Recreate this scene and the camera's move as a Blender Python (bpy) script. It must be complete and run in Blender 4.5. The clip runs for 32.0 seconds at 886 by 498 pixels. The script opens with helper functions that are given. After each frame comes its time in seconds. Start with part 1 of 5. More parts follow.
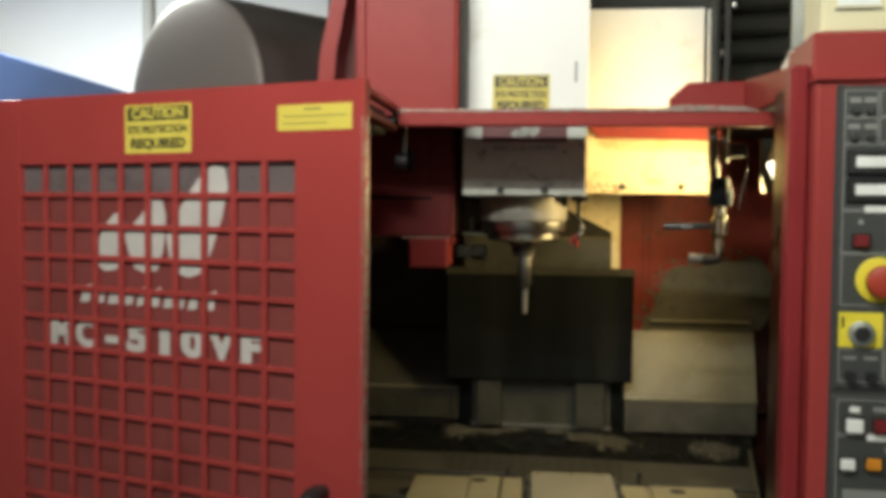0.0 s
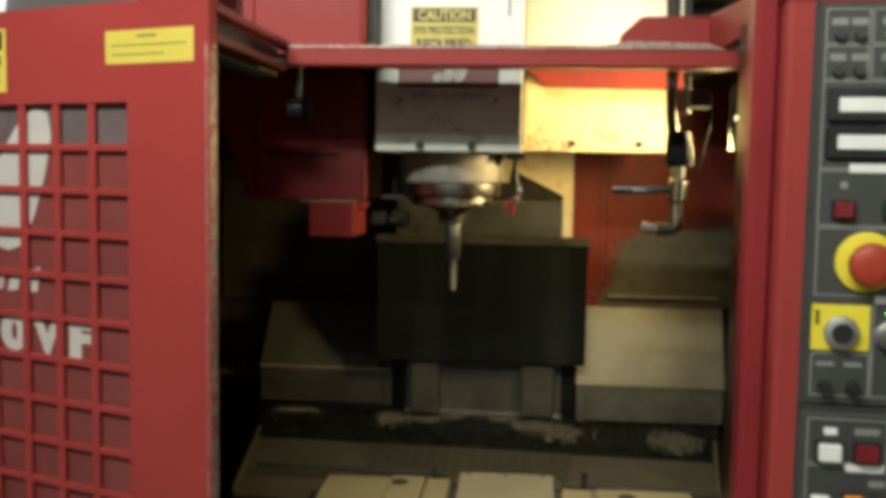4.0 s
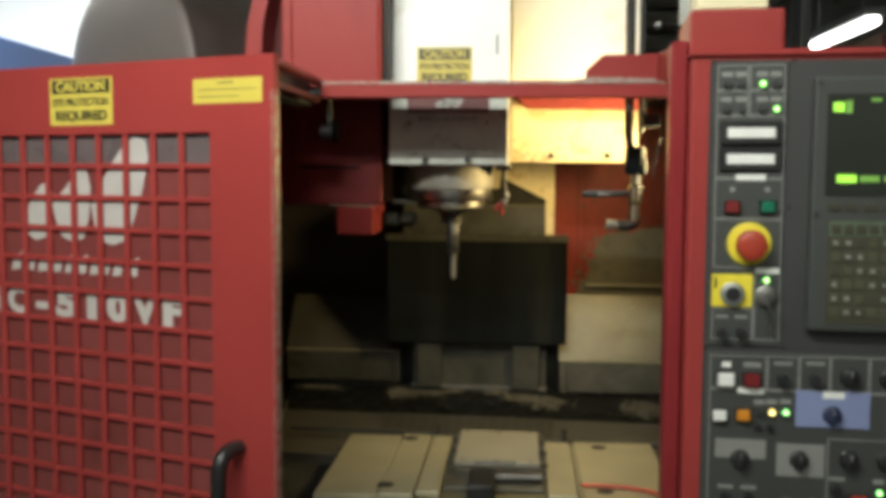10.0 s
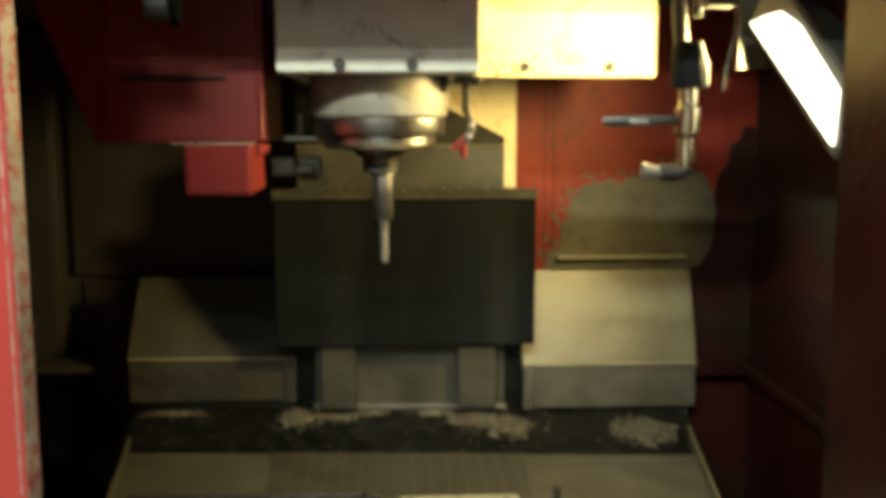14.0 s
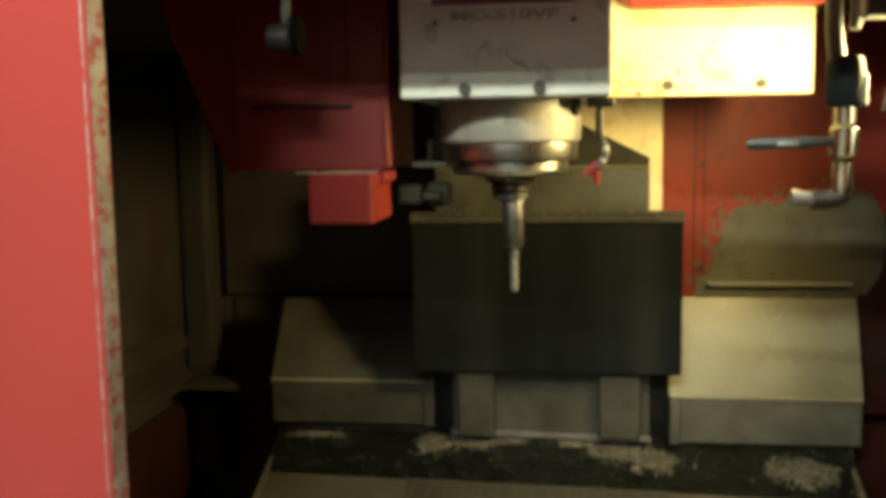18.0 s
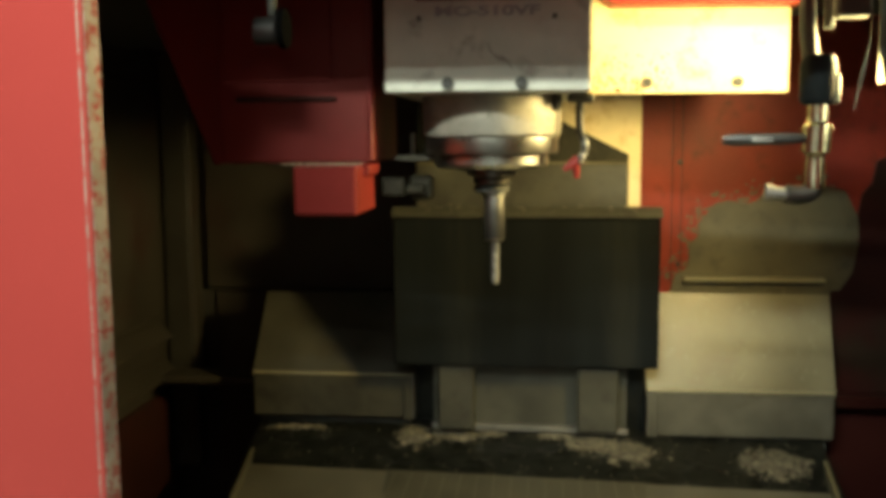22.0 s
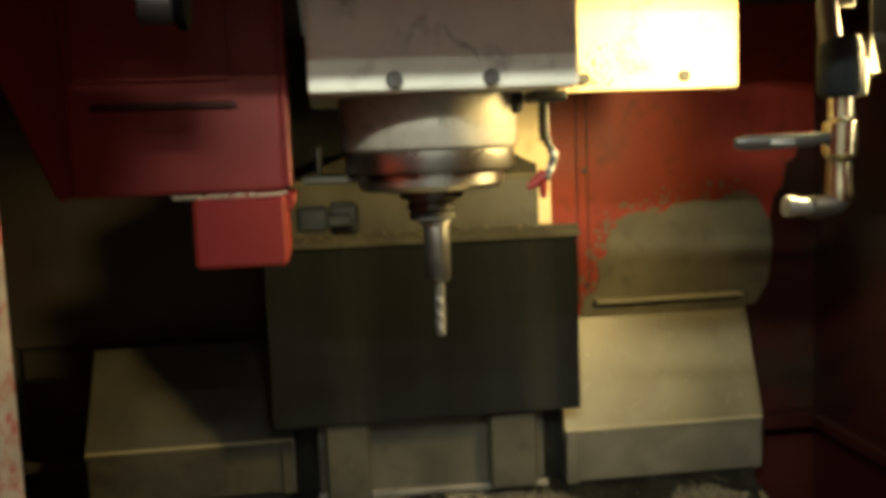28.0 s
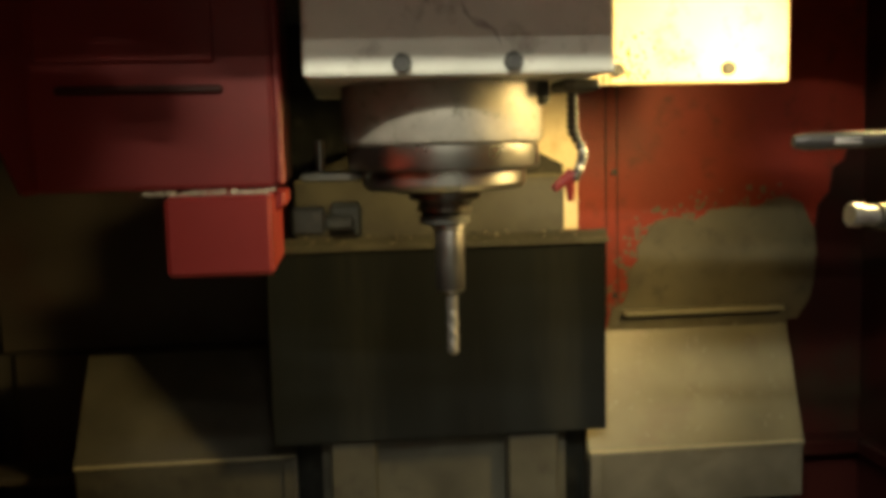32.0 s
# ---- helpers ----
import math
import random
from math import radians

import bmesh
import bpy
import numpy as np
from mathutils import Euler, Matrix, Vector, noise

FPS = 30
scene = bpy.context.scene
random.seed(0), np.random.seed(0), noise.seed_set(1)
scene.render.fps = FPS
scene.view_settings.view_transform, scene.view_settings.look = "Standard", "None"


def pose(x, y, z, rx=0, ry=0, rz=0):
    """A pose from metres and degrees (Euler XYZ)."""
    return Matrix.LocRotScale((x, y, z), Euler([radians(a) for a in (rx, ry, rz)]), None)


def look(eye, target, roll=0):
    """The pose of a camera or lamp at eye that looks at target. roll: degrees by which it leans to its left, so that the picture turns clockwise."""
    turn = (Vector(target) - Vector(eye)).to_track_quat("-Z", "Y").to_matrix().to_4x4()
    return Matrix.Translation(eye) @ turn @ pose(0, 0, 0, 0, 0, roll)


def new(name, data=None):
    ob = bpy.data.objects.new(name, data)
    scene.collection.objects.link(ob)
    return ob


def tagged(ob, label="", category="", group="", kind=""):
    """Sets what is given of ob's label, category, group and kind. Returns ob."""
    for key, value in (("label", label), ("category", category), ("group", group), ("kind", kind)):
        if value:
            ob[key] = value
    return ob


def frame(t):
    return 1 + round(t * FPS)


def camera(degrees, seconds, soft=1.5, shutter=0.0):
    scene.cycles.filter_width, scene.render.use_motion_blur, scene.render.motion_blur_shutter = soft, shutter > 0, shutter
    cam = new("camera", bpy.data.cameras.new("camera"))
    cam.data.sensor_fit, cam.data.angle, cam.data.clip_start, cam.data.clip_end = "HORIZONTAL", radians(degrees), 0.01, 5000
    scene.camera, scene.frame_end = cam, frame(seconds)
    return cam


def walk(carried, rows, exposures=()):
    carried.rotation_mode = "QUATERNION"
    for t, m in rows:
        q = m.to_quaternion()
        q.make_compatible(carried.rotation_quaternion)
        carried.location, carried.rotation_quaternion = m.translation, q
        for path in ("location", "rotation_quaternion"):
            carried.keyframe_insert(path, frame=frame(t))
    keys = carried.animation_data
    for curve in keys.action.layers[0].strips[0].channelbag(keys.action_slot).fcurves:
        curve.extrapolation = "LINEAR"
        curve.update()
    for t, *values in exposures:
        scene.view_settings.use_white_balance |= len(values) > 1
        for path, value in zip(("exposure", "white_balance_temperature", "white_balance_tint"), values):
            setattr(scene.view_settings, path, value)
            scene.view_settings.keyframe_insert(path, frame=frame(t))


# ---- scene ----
cam = camera(50.0, 32.0, soft=5.0, shutter=0.5)
# seconds, place, heading to the left, pitch, roll
ROWS = [
    (0, -0.0289, -0.0210, 1.5120, 5.70, -2.58, 0.52),
    (0.5, 0.0057, 0.1310, 1.5085, 5.65, -1.97, 0.54),
    (1, -0.0571, 0.2789, 1.5322, 2.02, -2.98, -0.30),
    (1.5, -0.1033, 0.3841, 1.5142, -2.17, -3.86, -0.22),
    (2, -0.0606, 0.4255, 1.5142, -0.93, -4.74, -0.28),
    (2.5, -0.0185, 0.4275, 1.5174, 0.65, -4.16, 0.62),
    (3, 0.0026, 0.4256, 1.5162, 1.78, -4.61, 1.33),
    (3.5, 0.0388, 0.3793, 1.5065, 4.03, -4.87, 1.50),
    (5.5, 0.1169, -0.0129, 1.5105, 5.62, -4.65, 0.33),
    (6, 0.0933, -0.0616, 1.5168, 6.50, -4.44, 0.40),
    (6.5, 0.0870, -0.0936, 1.5244, 6.04, -3.23, 0.58),
    (7, 0.0849, -0.0985, 1.5231, 4.73, -3.39, 0.77),
    (7.5, 0.0823, -0.0997, 1.5231, 4.97, -3.23, 0.51),
    (8, 0.0824, -0.0995, 1.5225, 5.02, -3.11, 0.62),
    (8.5, 0.0846, -0.1007, 1.5229, 4.72, -3.23, 0.49),
    (9, 0.0827, -0.0975, 1.5205, 5.02, -3.64, 0.40),
    (9.5, 0.0848, -0.0918, 1.5183, 5.06, -3.84, 0.46),
    (10, 0.0880, -0.0829, 1.5150, 4.50, -4.50, 0.31),
    (10.5, 0.0939, -0.0532, 1.5098, 4.33, -5.18, 0.33),
    (11, 0.1094, 0.0098, 1.5031, 6.16, -5.01, 2.21),
    (11.5, 0.0460, 0.1396, 1.4922, 2.65, -4.66, 2.72),
    (12, -0.0375, 0.2820, 1.4883, -1.75, -4.70, 0.54),
    (12.5, -0.0191, 0.4597, 1.4685, -2.18, -6.80, 1.04),
    (13, 0.0156, 0.6005, 1.4577, -1.22, -7.74, 0.59),
    (13.5, -0.0245, 0.6630, 1.4499, -4.30, -9.68, 0.44),
    (14, -0.0335, 0.7189, 1.4737, -2.62, -7.55, -0.09),
    (14.5, -0.0018, 0.7537, 1.4971, 4.18, -6.16, 0.43),
    (15, 0.0076, 0.7647, 1.4949, 7.06, -6.26, -0.09),
    (15.5, 0.0094, 0.7659, 1.4936, 7.94, -6.06, -0.80),
    (17.5, 0.0089, 0.7619, 1.4901, 7.77, -6.49, -0.83),
    (18, 0.0107, 0.7654, 1.4889, 7.29, -6.70, -0.88),
    (18.5, 0.0100, 0.7660, 1.4918, 6.93, -6.54, -0.63),
    (19, 0.0082, 0.7652, 1.4911, 6.57, -6.19, -0.69),
    (19.5, 0.0035, 0.7586, 1.4887, 6.77, -6.01, -0.65),
    (20, 0.0105, 0.7484, 1.4818, 5.15, -6.67, -0.58),
    (20.5, 0.0123, 0.7434, 1.4837, 4.59, -6.60, -0.46),
    (21, 0.0102, 0.7425, 1.4818, 6.09, -6.81, -0.36),
    (21.5, 0.0106, 0.7403, 1.4802, 6.46, -6.79, -0.23),
    (22, 0.0095, 0.7447, 1.4819, 6.04, -6.75, -0.37),
    (22.5, 0.0059, 0.7512, 1.4802, 6.13, -6.79, -0.11),
    (23, 0.0057, 0.7553, 1.4804, 6.09, -6.95, -0.13),
    (23.5, 0.0102, 0.7608, 1.4813, 6.24, -6.91, -0.48),
    (24, 0.0234, 0.7576, 1.4808, 7.33, -6.17, -1.36),
    (24.5, 0.0092, 0.7663, 1.4845, 6.51, -5.83, -0.07),
    (25, -0.0112, 0.7781, 1.4866, 4.24, -5.63, 0.30),
    (25.5, -0.0653, 0.8195, 1.4806, 1.46, -6.59, 0.18),
    (27.5, -0.1920, 1.0364, 1.4982, -8.28, -6.53, -1.53),
    (28, -0.1758, 1.0341, 1.4887, -7.22, -6.46, -2.20),
    (28.5, -0.1915, 1.0541, 1.4844, -10.58, -5.80, -1.76),
    (29, -0.1457, 1.0965, 1.4886, -6.71, -5.35, -0.67),
    (29.5, -0.1446, 1.1414, 1.4957, -1.49, -4.94, -2.12),
    (30, -0.1639, 1.1576, 1.4994, -3.45, -4.97, -1.61),
    (30.5, -0.1645, 1.1565, 1.4999, -5.51, -5.46, -1.51),
    (31, -0.1542, 1.1442, 1.4948, -5.17, -5.51, -1.87),
    (31.5, -0.1497, 1.1415, 1.4845, -5.31, -7.65, -1.28),
    (32, -0.1529, 1.1426, 1.4818, -5.82, -6.34, -1.41),
]


def eye_pose(x, y, z, yaw, pitch, roll):
    a, p = radians(yaw), radians(pitch)
    return look((x, y, z), (x - math.sin(a) * math.cos(p), y + math.cos(a) * math.cos(p), z + math.sin(p)), roll)


walk(cam, [(t, eye_pose(*p)) for t, *p in ROWS], [
    (0.0, -0.24, 6500, 10), (3.0, -0.14, 6600, 9), (6.0, -0.08, 6450, 10), (10.0, -0.06, 6450, 10), (12.0, 0.12, 6700, 5),
    (13.4, 0.58, 6900, -1), (14.0, 0.76, 6850, 0), (14.8, 0.68, 6750, 0), (25.0, 0.66, 6750, 0), (28.0, 0.70, 7100, 7), (29.0, 0.66, 7200, 8), (30.0, 0.46, 7700, 10), (32.0, 0.44, 7700, 10)])

# ---- light ----
world = bpy.data.worlds.new("world")
scene.world = world
world.use_nodes = True
bg = world.node_tree.nodes["Background"]
bg.inputs[0].default_value, bg.inputs[1].default_value = (0.9, 0.95, 1.0, 1), 0.12


def lamp(name, eye, target, size, watts, colour=(1, 1, 1)):
    data = bpy.data.lights.new(name, "AREA")
    data.shape, data.size, data.size_y = "RECTANGLE", size[0], size[1]
    data.energy, data.color = watts, colour
    ob = new(name, data)
    ob.matrix_world = look(eye, target)
    return ob


# shop lights: over the operator, two unseen fills (rear, white wall), the visible batten
SHOP = (0.95, 0.98, 0.89)
lamp("shop_light", (-0.50, 0.20, 2.53), (-0.40, 1.2, 2.43), (1.15, 0.045), 46, SHOP)
# unseen rear fill, added to lift the opening and the head cover
lamp("shop_light", (0.3, -2.9, 3.9), (0.3, -3.2, 0), (1.15, 0.14), 76, SHOP)
# unseen, added to bleach the white wall and light the drum
lamp("shop_light", (-2.3, 3.2, 2.93), (-2.3, 3.2, 0), (0.14, 1.2), 170, SHOP)
lamp("shop_light", (2.02, 5.9, 2.29), (2.02, 5.9, 0), (0.12, 1.3), 60, SHOP)
# the machine's own work lamp, its light set off the lens and aimed separately
lamp("work_light", (0.43, 1.975, 1.575), (-0.52, 2.115, 1.345), (0.10, 0.08), 7.2, (1.0, 0.75, 0.32))


# ---- materials ----
def mat(name, base, rough=0.5, metal=0.0, vary=0.25, scale=9.0, dirt=None, dirt_amount=0.0, dirt_scale=4.0, bump=0.06, grain=180.0,
        streak=0.0, spec=0.5, emit=None, strength=0.0):
    """A painted, metal or plastic surface: base colour with soft mottling, fine grain, and stains of a second colour."""
    m = bpy.data.materials.new(name)
    m.use_nodes = True
    t = m.node_tree
    b = t.nodes["Principled BSDF"]
    add = t.nodes.new
    link = t.links.new
    co = add("ShaderNodeTexCoord")
    src = co.outputs["Object"]
    mp = add("ShaderNodeMapping")
    mp.inputs["Scale"].default_value = (1, 1, 1 if not streak else 1 / (1 + streak))
    link(src, mp.inputs[0])
    n1 = add("ShaderNodeTexNoise")
    n1.inputs["Scale"].default_value, n1.inputs["Detail"].default_value = scale, 5
    link(mp.outputs[0], n1.inputs["Vector"])
    r1 = add("ShaderNodeMapRange")
    r1.inputs["From Min"].default_value, r1.inputs["From Max"].default_value = 0.3, 0.7
    r1.inputs["To Min"].default_value, r1.inputs["To Max"].default_value = 1 - vary, 1 + vary
    link(n1.outputs["Fac"], r1.inputs["Value"])
    mul = add("ShaderNodeVectorMath")
    mul.operation = "SCALE"
    mul.inputs[0].default_value = base[:3]
    link(r1.outputs[0], mul.inputs["Scale"])
    colour = mul.outputs[0]
    n2 = add("ShaderNodeTexNoise")
    n2.inputs["Scale"].default_value, n2.inputs["Detail"].default_value = grain, 3
    link(src, n2.inputs["Vector"])
    if dirt:
        n3 = add("ShaderNodeTexNoise")
        n3.inputs["Scale"].default_value, n3.inputs["Detail"].default_value, n3.inputs["Roughness"].default_value = dirt_scale, 8, 0.65
        link(mp.outputs[0], n3.inputs["Vector"])
        r3 = add("ShaderNodeMapRange")
        r3.inputs["From Min"].default_value, r3.inputs["From Max"].default_value = 0.62 - 0.3 * dirt_amount, 0.78 - 0.3 * dirt_amount
        link(n3.outputs["Fac"], r3.inputs["Value"])
        mix = add("ShaderNodeMix")
        mix.data_type = "RGBA"
        link(r3.outputs[0], mix.inputs["Factor"])
        link(colour, mix.inputs["A"])
        mix.inputs["B"].default_value = (*dirt[:3], 1)
        colour = mix.outputs["Result"]
    link(colour, b.inputs["Base Color"])
    rr = add("ShaderNodeMapRange")
    rr.inputs["To Min"].default_value, rr.inputs["To Max"].default_value = max(0.03, rough - 0.12), min(1, rough + 0.12)
    link(n1.outputs["Fac"], rr.inputs["Value"])
    link(rr.outputs[0], b.inputs["Roughness"])
    b.inputs["Metallic"].default_value = metal
    b.inputs["Specular IOR Level"].default_value = spec
    bp = add("ShaderNodeBump")
    bp.inputs["Strength"].default_value, bp.inputs["Distance"].default_value = bump, 0.002
    link(n2.outputs["Fac"], bp.inputs["Height"])
    link(bp.outputs[0], b.inputs["Normal"])
    if emit:
        b.inputs["Emission Color"].default_value, b.inputs["Emission Strength"].default_value = (*emit, 1), strength
    return m


RED = mat("red_enamel", (0.300, 0.0405, 0.0365), 0.42, vary=0.10, scale=3, dirt=(0.268, 0.032, 0.030), dirt_amount=0.15, bump=0.03, spec=0.2)
# RED darkened for recesses, groove and undersides: shade put into its colour
RED_SHADED = mat("red_enamel_shaded", (0.12, 0.014, 0.011), 0.4, vary=0.25, scale=6, dirt=(0.035, 0.018, 0.009), dirt_amount=0.35, dirt_scale=7, bump=0.05)
RED_WALL = mat("red_enamel_splashed", (0.205, 0.025, 0.014), 0.5, vary=0.2, scale=7, dirt=(0.13, 0.024, 0.013), dirt_amount=0.28, dirt_scale=26, bump=0.05, spec=0.25)
WORN = mat("bare_worn_steel", (0.33, 0.29, 0.25), 0.5, 0.6, vary=0.3, scale=40, dirt=(0.30, 0.035, 0.03), dirt_amount=0.5, dirt_scale=130)
WHITE = mat("off_white_enamel", (0.88, 0.87, 0.82), 0.4, vary=0.05, scale=5, dirt=(0.60, 0.55, 0.45), dirt_amount=0.0, bump=0.02)
# WHITE greyed for the rail's shade; the soiling specks are dirt
COVER = mat("off_white_enamel_soiled_shaded", (0.48, 0.49, 0.435), 0.42, vary=0.14, scale=14, dirt=(0.20, 0.17, 0.14), dirt_amount=0.17, dirt_scale=26, bump=0.04)
PAN = mat("coolant_stained_cream_enamel", (0.66, 0.55, 0.32), 0.42, vary=0.14, scale=9, dirt=(0.46, 0.33, 0.14), dirt_amount=0.34, dirt_scale=18, bump=0.06)
TAN = mat("oily_tan_sheet_steel", (0.128, 0.114, 0.066), 0.42, 0.1, vary=0.26, scale=8, dirt=(0.12, 0.10, 0.06), dirt_amount=0.3, dirt_scale=12, bump=0.05)
# TAN darkened; on the left cover it carries the weaker light there
TAN_DARK = mat("dark_tan_sheet_steel", (0.048, 0.046, 0.034), 0.5, 0.1, vary=0.3, scale=14, dirt=(0.05, 0.045, 0.035), dirt_amount=0.4, dirt_scale=18, bump=0.1)
# darker still: shade of the left cover's front and the saddle
TAN_SHADED = mat("shaded_tan_sheet_steel", (0.043, 0.042, 0.031), 0.5, 0.1, vary=0.3, scale=14, dirt=(0.028, 0.026, 0.019), dirt_amount=0.4, dirt_scale=18, bump=0.1)
RUBBER = mat("black_rubber", (0.0050, 0.0064, 0.0072), 0.7, vary=0.4, scale=9, dirt=(0.0120, 0.0130, 0.0120), dirt_amount=0.28, dirt_scale=10, bump=0.15, grain=260, streak=11, spec=0.09)
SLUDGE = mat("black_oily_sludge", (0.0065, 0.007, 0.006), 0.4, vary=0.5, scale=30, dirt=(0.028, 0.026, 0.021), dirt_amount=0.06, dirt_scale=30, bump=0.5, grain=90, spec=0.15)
CHIP = mat("metal_chips", (0.30, 0.27, 0.205), 0.38, 0.8, vary=0.5, scale=200, bump=0.3)
STEEL = mat("ground_steel", (0.24, 0.235, 0.22), 0.42, 0.8, vary=0.12, scale=30, bump=0.03)
CHROME = mat("polished_steel", (0.36, 0.35, 0.32), 0.3, 1.0, vary=0.08, scale=25, bump=0.01)
CAST = mat("matt_cast_nose", (0.25, 0.235, 0.20), 0.55, 0.25, vary=0.2, scale=30, dirt=(0.10, 0.09, 0.065), dirt_amount=0.25, dirt_scale=90, bump=0.1)
TOOLSTEEL = mat("dark_tool_steel", (0.12, 0.115, 0.105), 0.38, 0.9, vary=0.2, scale=40)
BRASSY = mat("zinc_plated_fitting", (0.55, 0.48, 0.34), 0.22, 1.0, vary=0.2, scale=60)
BLACK = mat("black_plastic", (0.018, 0.018, 0.018), 0.38, vary=0.3, scale=20)
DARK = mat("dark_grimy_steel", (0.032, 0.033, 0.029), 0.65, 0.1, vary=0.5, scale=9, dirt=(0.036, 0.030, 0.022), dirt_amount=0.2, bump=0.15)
# changer cover's red, darkened in colour for the shade under the header
RED_ATC = mat("shaded_red_enamel_cover", (0.125, 0.0145, 0.0135), 0.5, vary=0.2, scale=5, dirt=(0.09, 0.014, 0.011), dirt_amount=0.25, spec=0.2)
SMEAR = mat("thin_dull_grey_film", (0.30, 0.29, 0.26), 0.4, vary=0.3, scale=60)
PANEL = mat("grey_panel_enamel", (0.050, 0.052, 0.048), 0.5, vary=0.06, scale=6, bump=0.05)
PANEL_DK = mat("dark_grey_panel_enamel", (0.042, 0.042, 0.041), 0.5, vary=0.08, scale=6, bump=0.05)
LINE = mat("pale_grey_print", (0.27, 0.27, 0.255), 0.5, vary=0.1)
INK = mat("black_ink", (0.015, 0.014, 0.012), 0.5, vary=0.2)
FADED = mat("faded_black_ink", (0.20, 0.16, 0.05), 0.5, vary=0.2)
INK_BLUE = mat("faded_blue_black_ink", (0.25, 0.25, 0.265), 0.5, vary=0.2)
YELLOW = mat("yellow_vinyl", (0.62, 0.50, 0.085), 0.42, vary=0.06, scale=12, dirt=(0.5, 0.35, 0.05), dirt_amount=0.05)
YELLOW_P = mat("yellow_plastic", (0.80, 0.66, 0.05), 0.38, vary=0.05)
LABEL = mat("white_label", (0.80, 0.80, 0.76), 0.5, vary=0.06, scale=40)
RED_BTN = mat("red_plastic", (0.40, 0.045, 0.022), 0.45, vary=0.08)
RED_BLOCK = mat("deep_red_enamel", (0.165, 0.018, 0.016), 0.42, vary=0.15, scale=8, dirt=(0.12, 0.016, 0.013), dirt_amount=0.2, bump=0.04, spec=0.15)
RED_POST = mat("post_red_enamel", (0.225, 0.024, 0.027), 0.40, vary=0.14, scale=4, dirt=(0.17, 0.018, 0.020), dirt_amount=0.25, bump=0.03, spec=0.2)
RED_LENS = mat("dim_red_lens", (0.17, 0.016, 0.018), 0.3, vary=0.08)
GREEN_LENS = mat("dim_green_lens", (0.012, 0.16, 0.09), 0.3, vary=0.08)
AMBER = mat("amber_lens", (0.62, 0.24, 0.02), 0.35, vary=0.08)
BLUE = mat("blue_legend_plate", (0.22, 0.26, 0.44), 0.45, vary=0.05)
SCREEN = mat("dark_tube_screen", (0.02, 0.024, 0.018), 0.18, vary=0.1)
KEYCAP = mat("olive_key_caps", (0.066, 0.066, 0.036), 0.5, vary=0.12)
KEYCAP_DK = mat("dark_olive_keypad", (0.05, 0.047, 0.03), 0.5, vary=0.12)
CREAM = mat("cream_plastic", (0.72, 0.65, 0.42), 0.45, vary=0.06)
GREY_DOME = mat("grey_enamel", (0.150, 0.130, 0.120), 0.45, vary=0.06, scale=2, bump=0.03)
LED_G = mat("lit_green_lamp", (0.2, 0.9, 0.3), 0.3, emit=(0.15, 1.0, 0.15), strength=0.9)
LED_CORE = mat("bright_lamp_core", (0.9, 0.9, 0.6), 0.3, emit=(0.85, 1.0, 0.55), strength=2.2)
NAVY = mat("navy_plastic", (0.018, 0.024, 0.06), 0.4, vary=0.2, scale=20)
KEY_STRIP = mat("pale_green_key_strip", (0.085, 0.115, 0.072), 0.5, vary=0.15, scale=40)
LED_Y = mat("lit_yellow_lamp", (0.9, 0.8, 0.2), 0.3, emit=(1.0, 0.60, 0.12), strength=1.3)
LED_C = mat("lit_pale_green_lamp", (0.2, 0.9, 0.15), 0.3, emit=(0.20, 1.0, 0.10), strength=0.9)
GLYPH = mat("glowing_screen_text", (0.2, 0.5, 0.05), 0.4, emit=(0.45, 1.0, 0.08), strength=1.1)
TUBE = mat("lit_fluorescent_tube", (0.9, 0.9, 0.9), 0.4, emit=(1.0, 0.98, 0.94), strength=9)
LENS = mat("lit_lamp_lens", (0.9, 0.9, 0.85), 0.4, emit=(1.0, 0.92, 0.74), strength=3)
WALLS = mat("pale_shop_wall", (0.55, 0.55, 0.52), 0.7, vary=0.1, scale=2)
WALLG = mat("grey_block_wall", (0.20, 0.19, 0.17), 0.7, vary=0.3, scale=3, dirt=(0.1, 0.09, 0.08), dirt_amount=0.2)
CONCRETE = mat("painted_concrete", (0.12, 0.12, 0.11), 0.6, vary=0.2, scale=2)
WALLW = mat("white_shop_wall", (0.82, 0.83, 0.84), 0.7, vary=0.03, scale=1.5)
BLUEP = mat("blue_painted_steel", (0.11, 0.185, 0.42), 0.45, vary=0.06, scale=2)
CEIL = mat("dark_roof_deck", (0.045, 0.043, 0.038), 0.8, vary=0.4, scale=2.5, dirt=(0.10, 0.095, 0.085), dirt_amount=0.2, dirt_scale=5)
GALV = mat("galvanised_sheet", (0.32, 0.33, 0.31), 0.45, 0.6, vary=0.25, scale=5)
WIRE_RED = mat("red_cable_sheath", (0.42, 0.05, 0.03), 0.4)
ALU = mat("machined_aluminium", (0.25, 0.24, 0.195), 0.55, 0.1, vary=0.10, scale=20, bump=0.05)
# TAN darkened; also gives the upright cover front its dimmer light
TAN_MID = mat("mid_grey_tan_sheet", (0.076, 0.072, 0.056), 0.45, 0.1, vary=0.25, scale=16, dirt=(0.06, 0.054, 0.038), dirt_amount=0.3, dirt_scale=14, bump=0.08)
# red taken near black for the dim interior, seams and slot
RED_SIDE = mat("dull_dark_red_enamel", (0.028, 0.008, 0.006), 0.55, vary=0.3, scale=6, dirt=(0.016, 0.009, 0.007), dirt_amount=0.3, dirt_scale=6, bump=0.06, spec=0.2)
LEFT = mat("brown_oily_sheet", (0.032, 0.0275, 0.0215), 0.5, vary=0.35, scale=6, dirt=(0.030, 0.014, 0.011), dirt_amount=0.3, dirt_scale=4, bump=0.1, spec=0.3)
